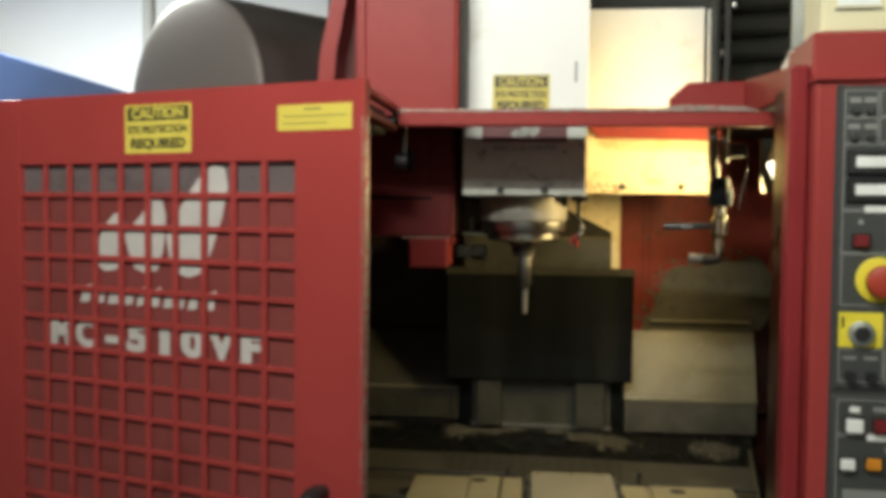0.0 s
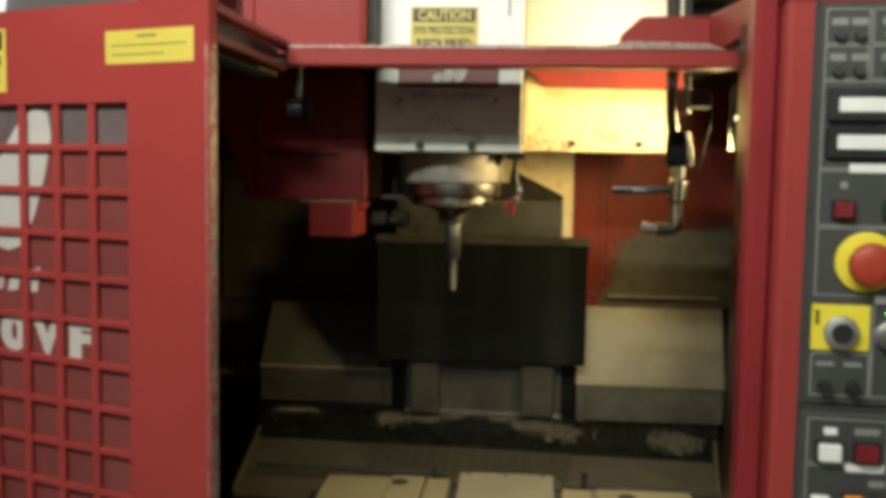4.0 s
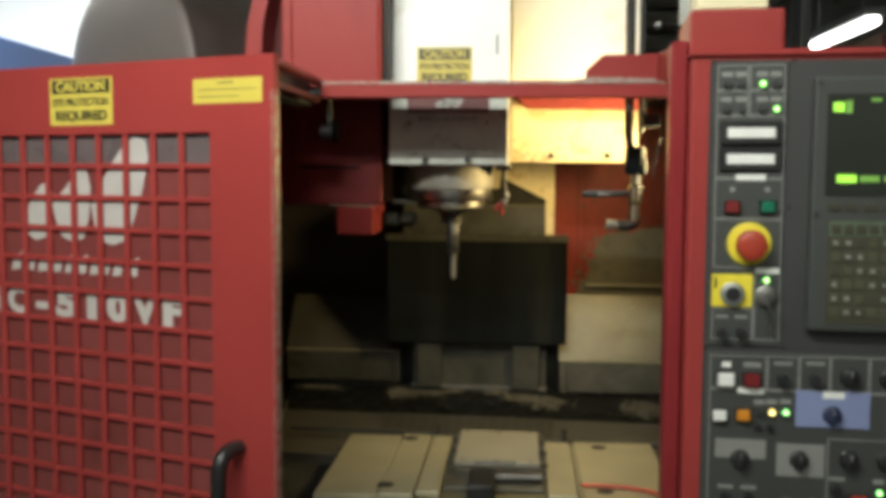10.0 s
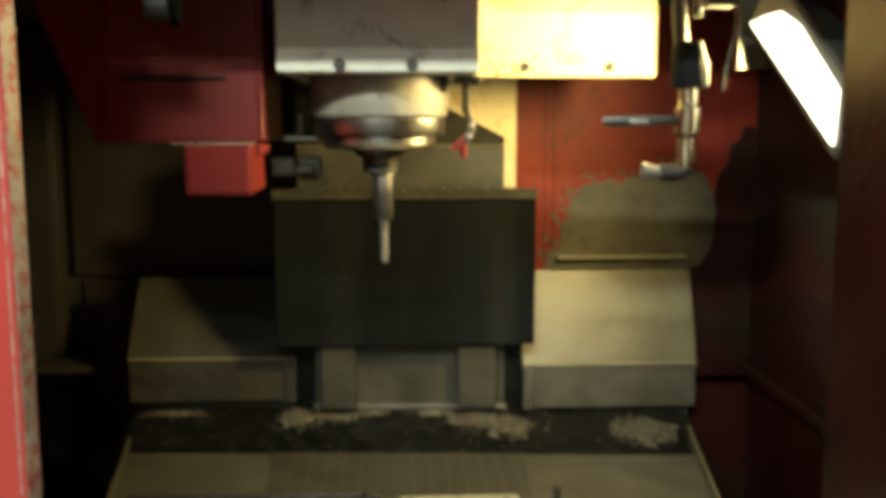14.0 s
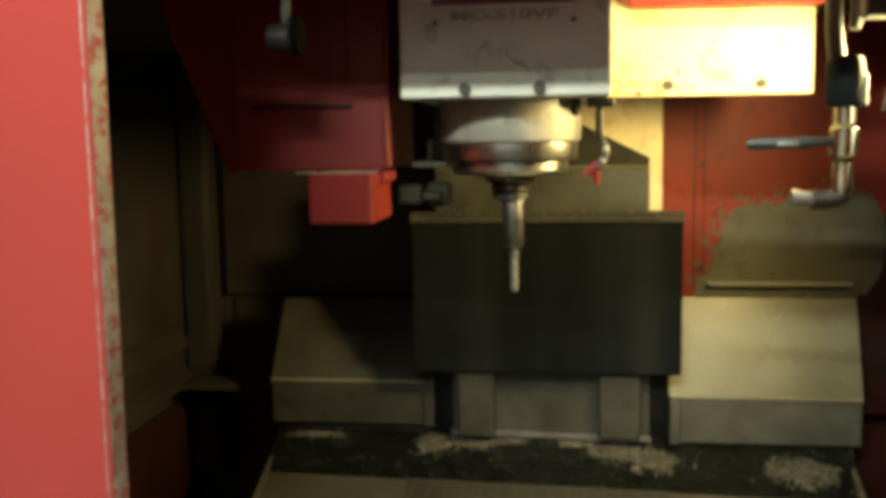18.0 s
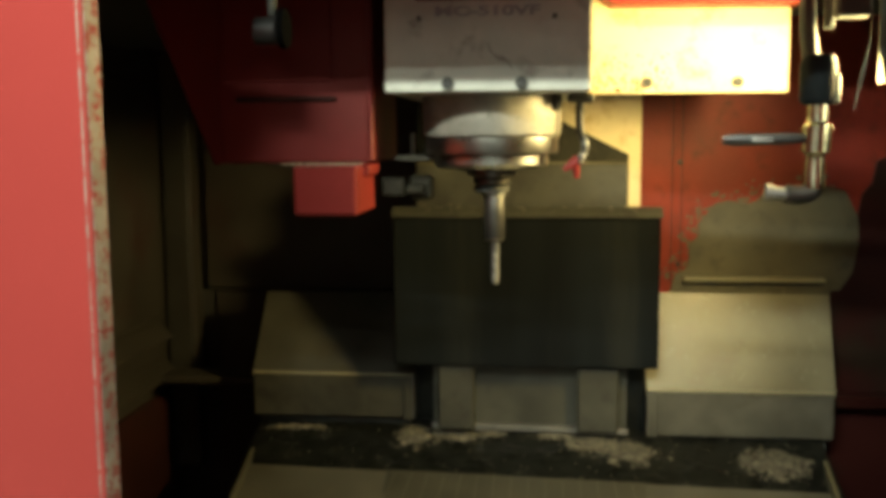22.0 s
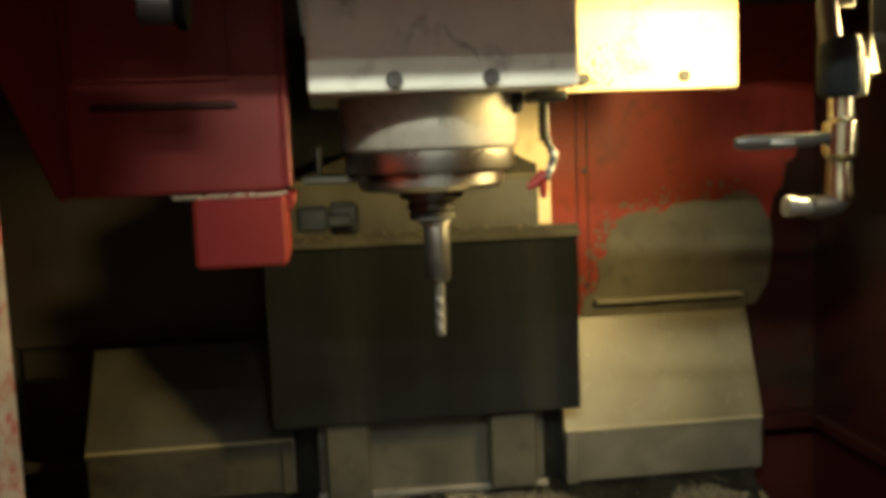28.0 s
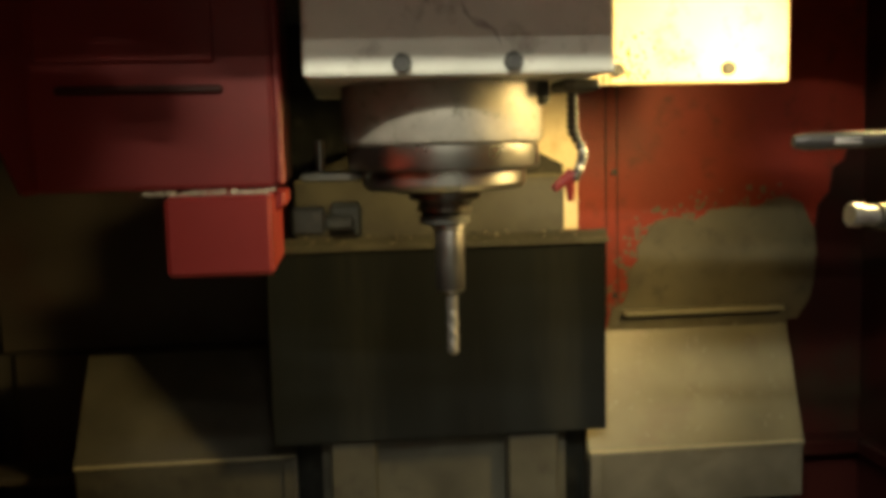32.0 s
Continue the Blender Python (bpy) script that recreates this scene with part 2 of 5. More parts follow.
LEFT_DK = mat("near_black_oily_sheet", (0.034, 0.032, 0.027), 0.55, vary=0.35, scale=8, dirt=(0.034, 0.027, 0.020), dirt_amount=0.25, dirt_scale=7, bump=0.1, spec=0.25)
# dark because the lamp misses these walls; the olive blotches are stains
RED_LOW = mat("shaded_red_enamel_with_stains", (0.022, 0.0038, 0.0030), 0.42, vary=0.3, scale=5, dirt=(0.016, 0.013, 0.008), dirt_amount=0.45, dirt_scale=3.5, bump=0.06, spec=0.3)
# panel red cut near black for the shade inside the opening
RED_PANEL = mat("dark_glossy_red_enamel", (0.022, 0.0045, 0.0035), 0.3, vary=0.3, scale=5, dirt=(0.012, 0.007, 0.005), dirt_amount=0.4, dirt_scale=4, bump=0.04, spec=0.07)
ARM = mat("dark_oily_arm_steel", (0.020, 0.0185, 0.012), 0.5, 0.1, vary=0.35, scale=30, dirt=(0.05, 0.045, 0.03), dirt_amount=0.2, dirt_scale=40, bump=0.1, spec=0.2)
VISE = mat("pale_ground_steel_jaws", (0.37, 0.345, 0.235), 0.42, 0.35, vary=0.12, scale=10, dirt=(0.25, 0.2, 0.1), dirt_amount=0.05, bump=0.05)


HOME = {}


def thing(name, at, label, category, group="", kind=""):
    """An Empty at a base point (metres) or pose; parts of a thing given by a point are built in the world's metres."""
    ob = new(name)
    ob.empty_display_size = 0.05
    if isinstance(at, Matrix):
        ob.matrix_basis = at
    else:
        ob.location = at
        HOME[ob.name] = Matrix.Translation(Vector(at)).inverted()
    return tagged(ob, label, category, group, kind)


def part(name, bm, material, parent, label="", kind="", smooth=False):
    me = bpy.data.meshes.new(name)
    bm.to_mesh(me)
    bm.free()
    return lay(name, me, material, parent, label, kind, smooth)


def lay(name, me, material, parent, label="", kind="", smooth=False):
    if not me.materials:
        me.materials.append(material)
    if smooth:
        for p in me.polygons:
            p.use_smooth = True
        me.set_sharp_from_angle(angle=radians(35))
    ob = new(name, me)
    if parent:
        ob.parent = parent
        if parent.name in HOME:
            ob.matrix_parent_inverse = HOME[parent.name]
    if label or kind:
        tagged(ob, label, kind=kind)
    return ob


def struct(name, bm, material, label, category, smooth=False):
    return tagged(part(name, bm, material, None, smooth=smooth), label, category, kind="structure")


def box(x0, x1, y0, y1, z0, z1, bevel=0.0, bm=None, m=None, seg=1):
    b = bmesh.new()
    bmesh.ops.create_cube(b, size=1)
    for v in b.verts:
        v.co = Vector(((x0 + x1) / 2 + v.co.x * (x1 - x0), (y0 + y1) / 2 + v.co.y * (y1 - y0), (z0 + z1) / 2 + v.co.z * (z1 - z0)))
    if bevel:
        bmesh.ops.bevel(b, geom=b.edges[:], offset=bevel, segments=seg, affect="EDGES", profile=0.6)
    if m:
        bmesh.ops.transform(b, matrix=m, verts=b.verts)
    return join(bm, b)


def join(bm, b):
    if bm is None:
        return b
    me = bpy.data.meshes.new("tmp")
    b.to_mesh(me)
    b.free()
    bm.from_mesh(me)
    bpy.data.meshes.remove(me)
    return bm


def prism(poly, a0, a1, axis="x", bevel=0.0, bm=None):
    """A polygon swept along an axis. The polygon's two coordinates are the other two axes in order."""
    b = bmesh.new()
    def at(p, a):
        return {"x": (a, p[0], p[1]), "y": (p[0], a, p[1]), "z": (p[0], p[1], a)}[axis]
    lo = [b.verts.new(at(p, a0)) for p in poly]
    hi = [b.verts.new(at(p, a1)) for p in poly]
    n = len(poly)
    b.faces.new(lo[::-1])
    b.faces.new(hi)
    for i in range(n):
        b.faces.new((lo[i], lo[(i + 1) % n], hi[(i + 1) % n], hi[i]))
    bmesh.ops.recalc_face_normals(b, faces=b.faces)
    if bevel:
        bmesh.ops.bevel(b, geom=b.edges[:], offset=bevel, segments=1, affect="EDGES")
    return join(bm, b)


def lathe(profile, at, n=48, bm=None, m=None):
    """A profile of (radius, height) turned round z, set at a point; or by the matrix m."""
    b = bmesh.new()
    rings = []
    for r, z in profile:
        rings.append([b.verts.new((r * math.cos(2 * math.pi * i / n), r * math.sin(2 * math.pi * i / n), z)) for i in range(n)])
    for a, c in zip(rings, rings[1:]):
        for i in range(n):
            b.faces.new((a[i], a[(i + 1) % n], c[(i + 1) % n], c[i]))
    b.faces.new(rings[0][::-1])
    b.faces.new(rings[-1])
    bmesh.ops.recalc_face_normals(b, faces=b.faces)
    bmesh.ops.transform(b, matrix=m if m else Matrix.Translation(at), verts=b.verts)
    return join(bm, b)


def tube(points, r, n=10, bm=None, radii=None):
    """A round tube along points, with capped ends."""
    b = bmesh.new()
    pts = [Vector(p) for p in points]
    rings = []
    for i, p in enumerate(pts):
        d = (pts[min(i + 1, len(pts) - 1)] - pts[max(i - 1, 0)]).normalized()
        q = d.to_track_quat("Z", "Y")
        rr = radii[i] if radii else r
        rings.append([b.verts.new(p + q @ Vector((rr * math.cos(2 * math.pi * k / n), rr * math.sin(2 * math.pi * k / n), 0))) for k in range(n)])
    for a, c in zip(rings, rings[1:]):
        for k in range(n):
            b.faces.new((a[k], a[(k + 1) % n], c[(k + 1) % n], c[k]))
    b.faces.new(rings[0][::-1])
    b.faces.new(rings[-1])
    bmesh.ops.recalc_face_normals(b, faces=b.faces)
    return join(bm, b)


def arc(points, steps=6):
    """A smooth line through points."""
    p = [Vector(q) for q in points]
    p = [2 * p[0] - p[1]] + p + [2 * p[-1] - p[-2]]
    out = []
    for i in range(1, len(p) - 2):
        for s in range(steps):
            t = s / steps
            out.append(0.5 * (2 * p[i] + (p[i + 1] - p[i - 1]) * t + (2 * p[i - 1] - 5 * p[i] + 4 * p[i + 1] - p[i + 2]) * t * t
                              + (3 * p[i] - p[i - 1] - 3 * p[i + 1] + p[i + 2]) * t ** 3))
    return out + [p[-2]]


FRONT = Matrix.Rotation(math.pi / 2, 4, "X")      # lays a z axis along -y


def knob(x, y, z, r, h, n=24, bm=None):
    """A short round button standing out towards -y from (x, y, z)."""
    return lathe([(r, 0), (r, h * 0.8), (r * 0.86, h)], None, n, bm, Matrix.Translation((x, y, z)) @ FRONT)


def letters(name, text, size, material, parent, m, width=None, label="", bold=0.0):
    """Raised lettering in the built-in font, centred, facing -y of the pose m."""
    cu = bpy.data.curves.new("tmp", "FONT")
    cu.body, cu.size, cu.align_x, cu.align_y, cu.extrude, cu.offset = text, size, "CENTER", "CENTER", 0.0003, bold
    tmp = bpy.data.objects.new("tmp", cu)
    scene.collection.objects.link(tmp)
    me = bpy.data.meshes.new_from_object(tmp.evaluated_get(bpy.context.evaluated_depsgraph_get()))
    bpy.data.objects.remove(tmp)
    me.materials.clear()
    if width:
        xs = [v.co.x for v in me.vertices]
        k = width / (max(xs) - min(xs))
        me.transform(Matrix.Diagonal((k, 1, 1, 1)))
    me.transform(m @ FRONT)
    me.name = name
    return lay(name, me, material, parent, label)


def face(poly, y, bm=None, thick=0.0006):
    """A thin printed shape: polygon in x, z facing -y at depth y."""
    return prism([(p[0], p[1]) for p in poly], y - thick, y, "y", 0, bm)


def rect(x0, x1, z0, z1):
    return [(x0, z0), (x1, z0), (x1, z1), (x0, z1)]


def ellipse(cx, cz, rx, rz, lean=0.0, n=28):
    return [(cx + rx * math.cos(2 * math.pi * i / n) + lean * rz * math.sin(2 * math.pi * i / n), cz + rz * math.sin(2 * math.pi * i / n)) for i in range(n)]


# ---- the room ----
struct("floor", box(-6, 6, -4, 8, -0.1, 0), CONCRETE, "grey painted concrete workshop floor", "floor")
struct("wall_north", box(-1.2, 6, 8, 8.2, 0, 5), WALLG, "plain grey workshop wall", "wall")
# unseen wall, kept pale to reflect fill into the opening
struct("wall_south", box(-6, 6, -4.2, -4, 0, 5), WALLS, "unseen pale workshop wall that bounces fill light", "wall")
struct("wall_white", box(-6, -1.2, 5.2, 5.35, 0, 5), WALLW, "plain white painted workshop wall", "wall")
struct("wall_west", box(-6.2, -6, -4, 8, 0, 5), CONCRETE, "plain grey workshop wall", "wall")
struct("wall_east", box(6, 6.2, -4, 8, 0, 5), CONCRETE, "grey workshop wall", "wall")
bm = box(-6, 6, -4, 8, 5, 5.1)
for i in range(13):
    box(-6 + i, -5.9 + i, -4, 8, 4.8, 5, bm=bm)
struct("ceiling", bm, CEIL, "dark ribbed roof deck of a workshop", "ceiling")


def shop_tube(x, y, z, rz, w=1.2):
    t = thing("fluorescent_light", pose(x, y, z, 0, 0, rz), "lit fluorescent batten hanging under the roof", "ceiling light", "ceiling lights")
    part("housing", box(-w / 2, w / 2, -0.06, 0.06, 0.02, 0.07, 0.006), GALV, t)
    part("tube", tube([(-w / 2 + 0.02, 0, 0), (w / 2 - 0.02, 0, 0)], 0.032, 12), TUBE, t, "glowing white tube", smooth=True)
    part("hanger", tube([(-w / 3, 0, 0.06), (-w / 3, 0, 5 - z)], 0.006, 6), GALV, t)
    part("hanger", tube([(w / 3, 0, 0.06), (w / 3, 0, 5 - z)], 0.006, 6), GALV, t)


# ---- the enclosure ----
SEAM = 0.264
enc = thing("machine_enclosure", (0.1, 2.2, 0), "red enamelled splash enclosure of a machining centre, open at the front", "machine")
part("back_wall", box(0.0, 0.70, 2.60, 2.64, 0.3, 1.70), RED_WALL, enc, "red back wall splashed with coolant")
for x in (SEAM - 0.010, SEAM + 0.008):
    part("wall_seam", box(x, x + 0.0016, 2.5975, 2.602, 1.2, 1.60), RED_SIDE, enc, "dark seam of the back wall")
for z in (1.43, 1.235):
    part("seam_bolt", knob(SEAM + 0.004, 2.60, z, 0.005, 0.004, 12), DARK, enc)
# ragged sheet darker than the wall: shade painted right of the lamp
part("wall_shade", prism([(0.553, 0.35), (0.68, 0.35), (0.68, 1.46), (0.655, 1.47), (0.645, 1.44), (0.628, 1.43), (0.622, 1.39), (0.604, 1.37), (0.598, 1.33), (0.603, 1.28), (0.592, 1.22), (0.57, 1.186), (0.553, 1.186)], 2.5955, 2.60, "y"), RED_LOW, enc, "ragged dark red sheet for the shade beside the work lamp's beam")
part("left_rear_wall", box(-0.86, -0.02, 2.80, 2.84, 0.3, 1.68), LEFT_DK, enc, "near-black rear wall")
part("rear_sheet", box(-0.738, -0.20, 2.786, 2.80, 1.147, 1.66, 0.003), LEFT, enc, "brown oily sheet on the rear wall")
part("lower_sheet", box(-0.722, -0.20, 2.792, 2.80, 0.70, 1.141, 0.003), LEFT, enc, "brown oily lower sheet")
part("corner_column", box(-0.815, -0.757, 2.735, 2.80, 0.75, 1.66, 0.004), LEFT_DK, enc, "dark corner column")
part("column_edge", box(-0.757, -0.750, 2.735, 2.785, 0.75, 1.66, 0.002), LEFT, enc)
part("left_wall", box(-0.86, -0.82, 1.75, 2.84, 0.3, 1.671), LEFT, enc, "oily brown side wall")
part("left_wall_panel", box(-0.822, -0.808, 2.08, 2.69, 1.10, 1.60, 0.004), LEFT, enc, "oily panel on the side wall")
part("left_wall_lip", prism([(-0.82, 1.058), (-0.790, 1.050), (-0.788, 1.058), (-0.82, 1.088)], 2.05, 2.70, "y", 0.002), LEFT, enc, "folded lip along the side wall")
part("left_wall_lip", prism([(-0.82, 0.985), (-0.780, 0.972), (-0.778, 0.980), (-0.82, 1.012)], 2.05, 2.70, "y", 0.002), LEFT, enc, "folded lip along the side wall")
part("left_wall_foot", box(-0.822, -0.806, 2.05, 2.70, 0.72, 0.93, 0.003), RED_SIDE, enc, "dull red foot of the side wall")
part("left_rail", box(-0.805, -0.572, 2.62, 2.70, 0.970, 0.986, 0.003), LEFT, enc, "dark brown rail beside the way cover")
part("left_rib", box(-0.822, -0.80, 2.02, 2.05, 0.9, 1.65, 0.004), LEFT_DK, enc)
part("right_wall", box(0.68, 0.72, 1.55, 2.62, 0.3, 1.75), RED_LOW, enc, "dark red side wall with shade in its colour and olive stains")
part("right_ledge", box(0.556, 0.68, 2.555, 2.60, 0.968, 0.992, 0.003), RED_LOW, enc, "dark red ledge beside the way cover")
part("right_ledge", box(0.655, 0.68, 1.75, 2.555, 0.968, 0.992, 0.003), RED_LOW, enc, "dark red ledge along the side wall")
# front frame
part("top_rail", box(-0.285, 0.41, 1.70, 1.715, 1.657, 1.683, 0.003), RED, enc, "red rail over the opening")
# depth chosen for the shadow it casts across the head cover
part("rail_shelf", box(-0.285, 0.41, 1.712, 1.85, 1.668, 1.674, 0.001), RED_SHADED, enc)
# unseen rail and sheets behind the door, added to keep shop light out
part("rail_behind_door", box(-0.95, -0.37, 1.70, 1.715, 1.657, 1.683, 0.003), RED, enc)
part("header_light_stop", box(-0.95, -0.287, 1.715, 1.82, 1.664, 1.670), DARK, enc)
part("door_light_stop", prism([(-0.31, 1.42), (-0.95, 1.63), (-0.95, 1.699), (-0.31, 1.699)], 1.661, 1.667, "z"), DARK, enc, "unseen dark sheet over the door that stops the shop light")
part("rail_lip", prism([(-0.285, 1.683), (0.36, 1.683), (0.33, 1.692), (0.22, 1.6945), (0.18, 1.689), (-0.285, 1.687)], 1.699, 1.716, "y"), WORN, enc, "bare worn edge of the rail")
part("track", box(-0.305, -0.285, 1.35, 1.80, 1.683, 1.694, 0.002), RED, enc, "upper door track")
part("track", box(-0.305, -0.285, 1.36, 1.70, 1.648, 1.659, 0.002), RED_SHADED, enc, "lower door track")
part("track_web", box(-0.36, -0.325, 1.42, 1.80, 1.648, 1.694, 0.002), DARK, enc)
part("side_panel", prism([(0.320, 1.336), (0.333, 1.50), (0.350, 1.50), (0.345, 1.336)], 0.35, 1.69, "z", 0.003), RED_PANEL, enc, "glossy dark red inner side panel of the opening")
part("panel_beam", prism([(0.330, 1.32), (0.405, 1.716), (0.425, 1.716), (0.36, 1.32)], 1.655, 1.70, "z", 0.003), RED, enc)
part("front_post", box(0.297, 0.322, 1.262, 1.30, 0.35, 1.70, 0.005), RED_POST, enc, "red door post")
part("post_groove", box(0.316, 0.345, 1.296, 1.335, 0.35, 1.69, 0.003), RED_SHADED, enc)
part("lower_apron", box(-0.30, 0.34, 1.45, 1.48, 0.2, 0.74, 0.004), RED, enc)
# upper works
part("upper_cabinet", box(-0.382, -0.186, 1.80, 2.10, 1.672, 2.6, 0.008, seg=2), RED, enc, "tall red cabinet over the opening")
OUTER = [(-0.461, 1.68), (-0.458, 1.753), (-0.453, 1.81), (-0.444, 1.85), (-0.435, 1.895), (-0.415, 1.96), (-0.390, 2.03)]
INNER = [(-0.427, 1.68), (-0.425, 1.753), (-0.422, 1.81), (-0.413, 1.85), (-0.405, 1.895), (-0.391, 1.96), (-0.384, 2.03)]
bm = bmesh.new()
for k in range(6):
    prism([OUTER[k], INNER[k], INNER[k + 1], OUTER[k + 1]], 1.80, 1.98, "y", 0, bm)
bmesh.ops.remove_doubles(bm, verts=bm.verts, dist=1e-5)
part("cabinet_cheek", bm, RED, enc, "curved red cheek beside the cabinet")
# recess plate takes the darker red, so its shade is in the colour
part("cabinet_recess", box(-0.424, -0.382, 1.90, 1.98, 1.68, 2.08), RED_SHADED, enc, "dark red recess behind the cheek")
part("cabinet_fold", box(-0.383, -0.362, 1.796, 1.81, 1.675, 2.6, 0.003), RED, enc)
part("cabinet_edge", box(-0.187, -0.172, 1.83, 2.0, 1.68, 2.6), DARK, enc)
part("top_bracket", prism([(0.221, 1.680), (0.221, 1.7245), (0.254, 1.754), (0.370, 1.755), (0.370, 1.680)], 1.85, 1.88, "y", 0.003), RED, enc, "chamfered red bracket")
part("bracket_return", prism([(1.45, 1.69), (1.45, 1.73), (1.85, 1.757), (1.85, 1.69)], 0.360, 0.372, "x", 0.002), RED, enc)
part("side_cover", prism([(1.30, 1.70), (1.30, 1.86), (1.40, 1.86), (1.72, 1.745), (1.72, 1.70)], 0.385, 0.40, "x", 0.003), WHITE, enc, "white slanted side cover")
part("cover_knob", knob(0.378, 1.45, 1.80, 0.012, 0.02, 14), BLACK, enc)
# unseen roof sheets, added to block shop light from above
part("roof", box(-0.86, -0.19, 1.80, 2.84, 1.672, 1.69, 0.003), DARK, enc, "unseen dark roof sheet that keeps light out of the enclosure")
part("roof", box(0.43, 0.72, 1.72, 2.64, 1.70, 1.72, 0.003), DARK, enc)
part("roof", box(0.0, 0.43, 2.26, 2.62, 1.705, 1.72, 0.003), DARK, enc)
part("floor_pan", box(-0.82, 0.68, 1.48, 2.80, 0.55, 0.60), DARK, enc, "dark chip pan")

# stained sheet and ledge on the back wall
stain = mat("dried_coolant_sludge", (0.082, 0.072, 0.041), 0.55, vary=0.2, scale=14, dirt=(0.055, 0.046, 0.027), dirt_amount=0.30, dirt_scale=34, bump=0.2)
part("sludge_patch", prism([(0.252, 1.172), (0.262, 1.215), (0.283, 1.225), (0.290, 1.25), (0.288, 1.272), (0.306, 1.29), (0.303, 1.312), (0.317, 1.328), (0.335, 1.352), (0.36, 1.358), (0.40, 1.352), (0.42, 1.362), (0.46, 1.372), (0.50, 1.370), (0.54, 1.385), (0.575, 1.375), (0.592, 1.34), (0.61, 1.315), (0.60, 1.28), (0.618, 1.24), (0.606, 1.21), (0.60, 1.172)], 2.597, 2.60, "y", 0.001), stain, enc, "tan dried coolant sludge on the red wall")
random.seed(17)
bm = bmesh.new()
edge = [(0.26, 1.20), (0.288, 1.24), (0.30, 1.29), (0.316, 1.33), (0.35, 1.358), (0.40, 1.356), (0.46, 1.372), (0.54, 1.385)]
for i in range(170):
    a = random.uniform(0, len(edge) - 1.001)
    p, q, f = edge[int(a)], edge[int(a) + 1], a % 1
    cx, cz = p[0] + (q[0] - p[0]) * f + random.gauss(-0.004, 0.012), p[1] + (q[1] - p[1]) * f + random.gauss(0.004, 0.012)
    r = random.uniform(0.0015, 0.006)
    face([(cx + r * random.uniform(0.5, 1.2) * math.cos(k * 1.05), cz + r * random.uniform(0.5, 1.2) * math.sin(k * 1.05)) for k in range(6)], 2.5998, bm, 0.0008 + 0.0001 * (i % 9))
part("sludge_splash", bm, stain, enc, "splashes of dried sludge", kind="stuff")
# ledge and edge in pale jaw steel, for their glint under the lamp
part("wall_ledge", box(0.280, 0.540, 2.578, 2.60, 1.204, 1.210, 0.001), VISE, enc, "narrow steel ledge")
part("ledge_highlight", box(0.282, 0.538, 2.5765, 2.580, 1.2065, 1.2108, 0.0006), VISE, enc, "pale strip painted as the ledge's glint")

# ---- slides and guards ----
def way_cover(x0, x1, y, z, zb, back, label, top, front, flange):
    """A sheet cover from its front lip at (y, z) up to its back edge, with a front down to zb."""
    w = thing("way_cover", ((x0 + x1) / 2, y, 0.60), label, "way cover", "way covers")
    yb, zt = back
    part("cover_top", prism([(y + 0.003, z), (yb, zt), (yb, zt - 0.03), (y + 0.02, z - 0.02), (y + 0.003, z - 0.012)], x0, x1, "x", 0.0015), top, w, "sloping oily tan sheet")
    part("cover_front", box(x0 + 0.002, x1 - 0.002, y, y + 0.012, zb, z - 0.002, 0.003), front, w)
    # pale strip puts the lip's highlight into the colour
    part("lip_highlight", box(x0 + 0.001, x1 - 0.001, y - 0.0008, y + 0.006, z - 0.0025, z + 0.0012, 0.0006), VISE, w, "pale strip painted as the highlight along the lip")
    part("end_flange", box(flange, flange + 0.021, y - 0.004, y + 0.01, zb - 0.002, z - 0.001, 0.002), front, w, "folded end of the sheet")
    part("worn_corner", box(flange + 0.0195 if flange < 0 else flange, flange + 0.0215 if flange < 0 else flange + 0.0015, y - 0.0045, y + 0.004, zb, z, 0.0006), STEEL, w)
    part("cover_skirt", box(x0 + 0.01, x1 - 0.01, y + 0.02, yb - 0.004, 0.60, zb + 0.02), DARK, w)
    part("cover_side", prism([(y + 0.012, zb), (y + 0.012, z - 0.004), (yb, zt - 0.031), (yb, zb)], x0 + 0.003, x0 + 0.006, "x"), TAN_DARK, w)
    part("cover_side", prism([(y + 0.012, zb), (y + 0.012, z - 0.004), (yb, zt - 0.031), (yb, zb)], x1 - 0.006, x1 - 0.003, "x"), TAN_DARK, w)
    return w


# each top and front gets its own tone for the light it receives
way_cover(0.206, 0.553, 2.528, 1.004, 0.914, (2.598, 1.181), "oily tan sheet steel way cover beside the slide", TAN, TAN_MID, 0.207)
way_cover(-0.567, -0.240, 2.550, 1.018, 0.930, (2.672, 1.162), "darker tan sheet steel way cover beside the slide", TAN_DARK, TAN_SHADED, -0.261)
guard = thing("slide_guard", (-0.02, 2.5, 1.0), "black rubber apron hanging from a tan steel cap", "guard")
part("apron", box(-0.268, 0.222, 2.486, 2.498, 1.054, 1.335, 0.002), RUBBER, guard, "black rubber sheet streaked with oil")
part("cap", box(-0.271, 0.226, 2.478, 2.60, 1.335, 1.342, 0.002), TAN_SHADED, guard, "grimy tan top sheet")
part("cap_lip", prism([(2.476, 1.334), (2.490, 1.352), (2.50, 1.352), (2.488, 1.334)], -0.270, 0.224, "x", 0.001), TAN_SHADED, guard, "folded lip of the top sheet")
part("hood", box(-0.225, 0.163, 2.492, 2.60, 1.342, 1.434, 0.003), TAN_SHADED, guard, "tan hood over the apron")
part("hood_edge", box(-0.224, 0.160, 2.4905, 2.494, 1.4315, 1.4345, 0.0006), TAN, guard, "lighter upper edge of the hood")
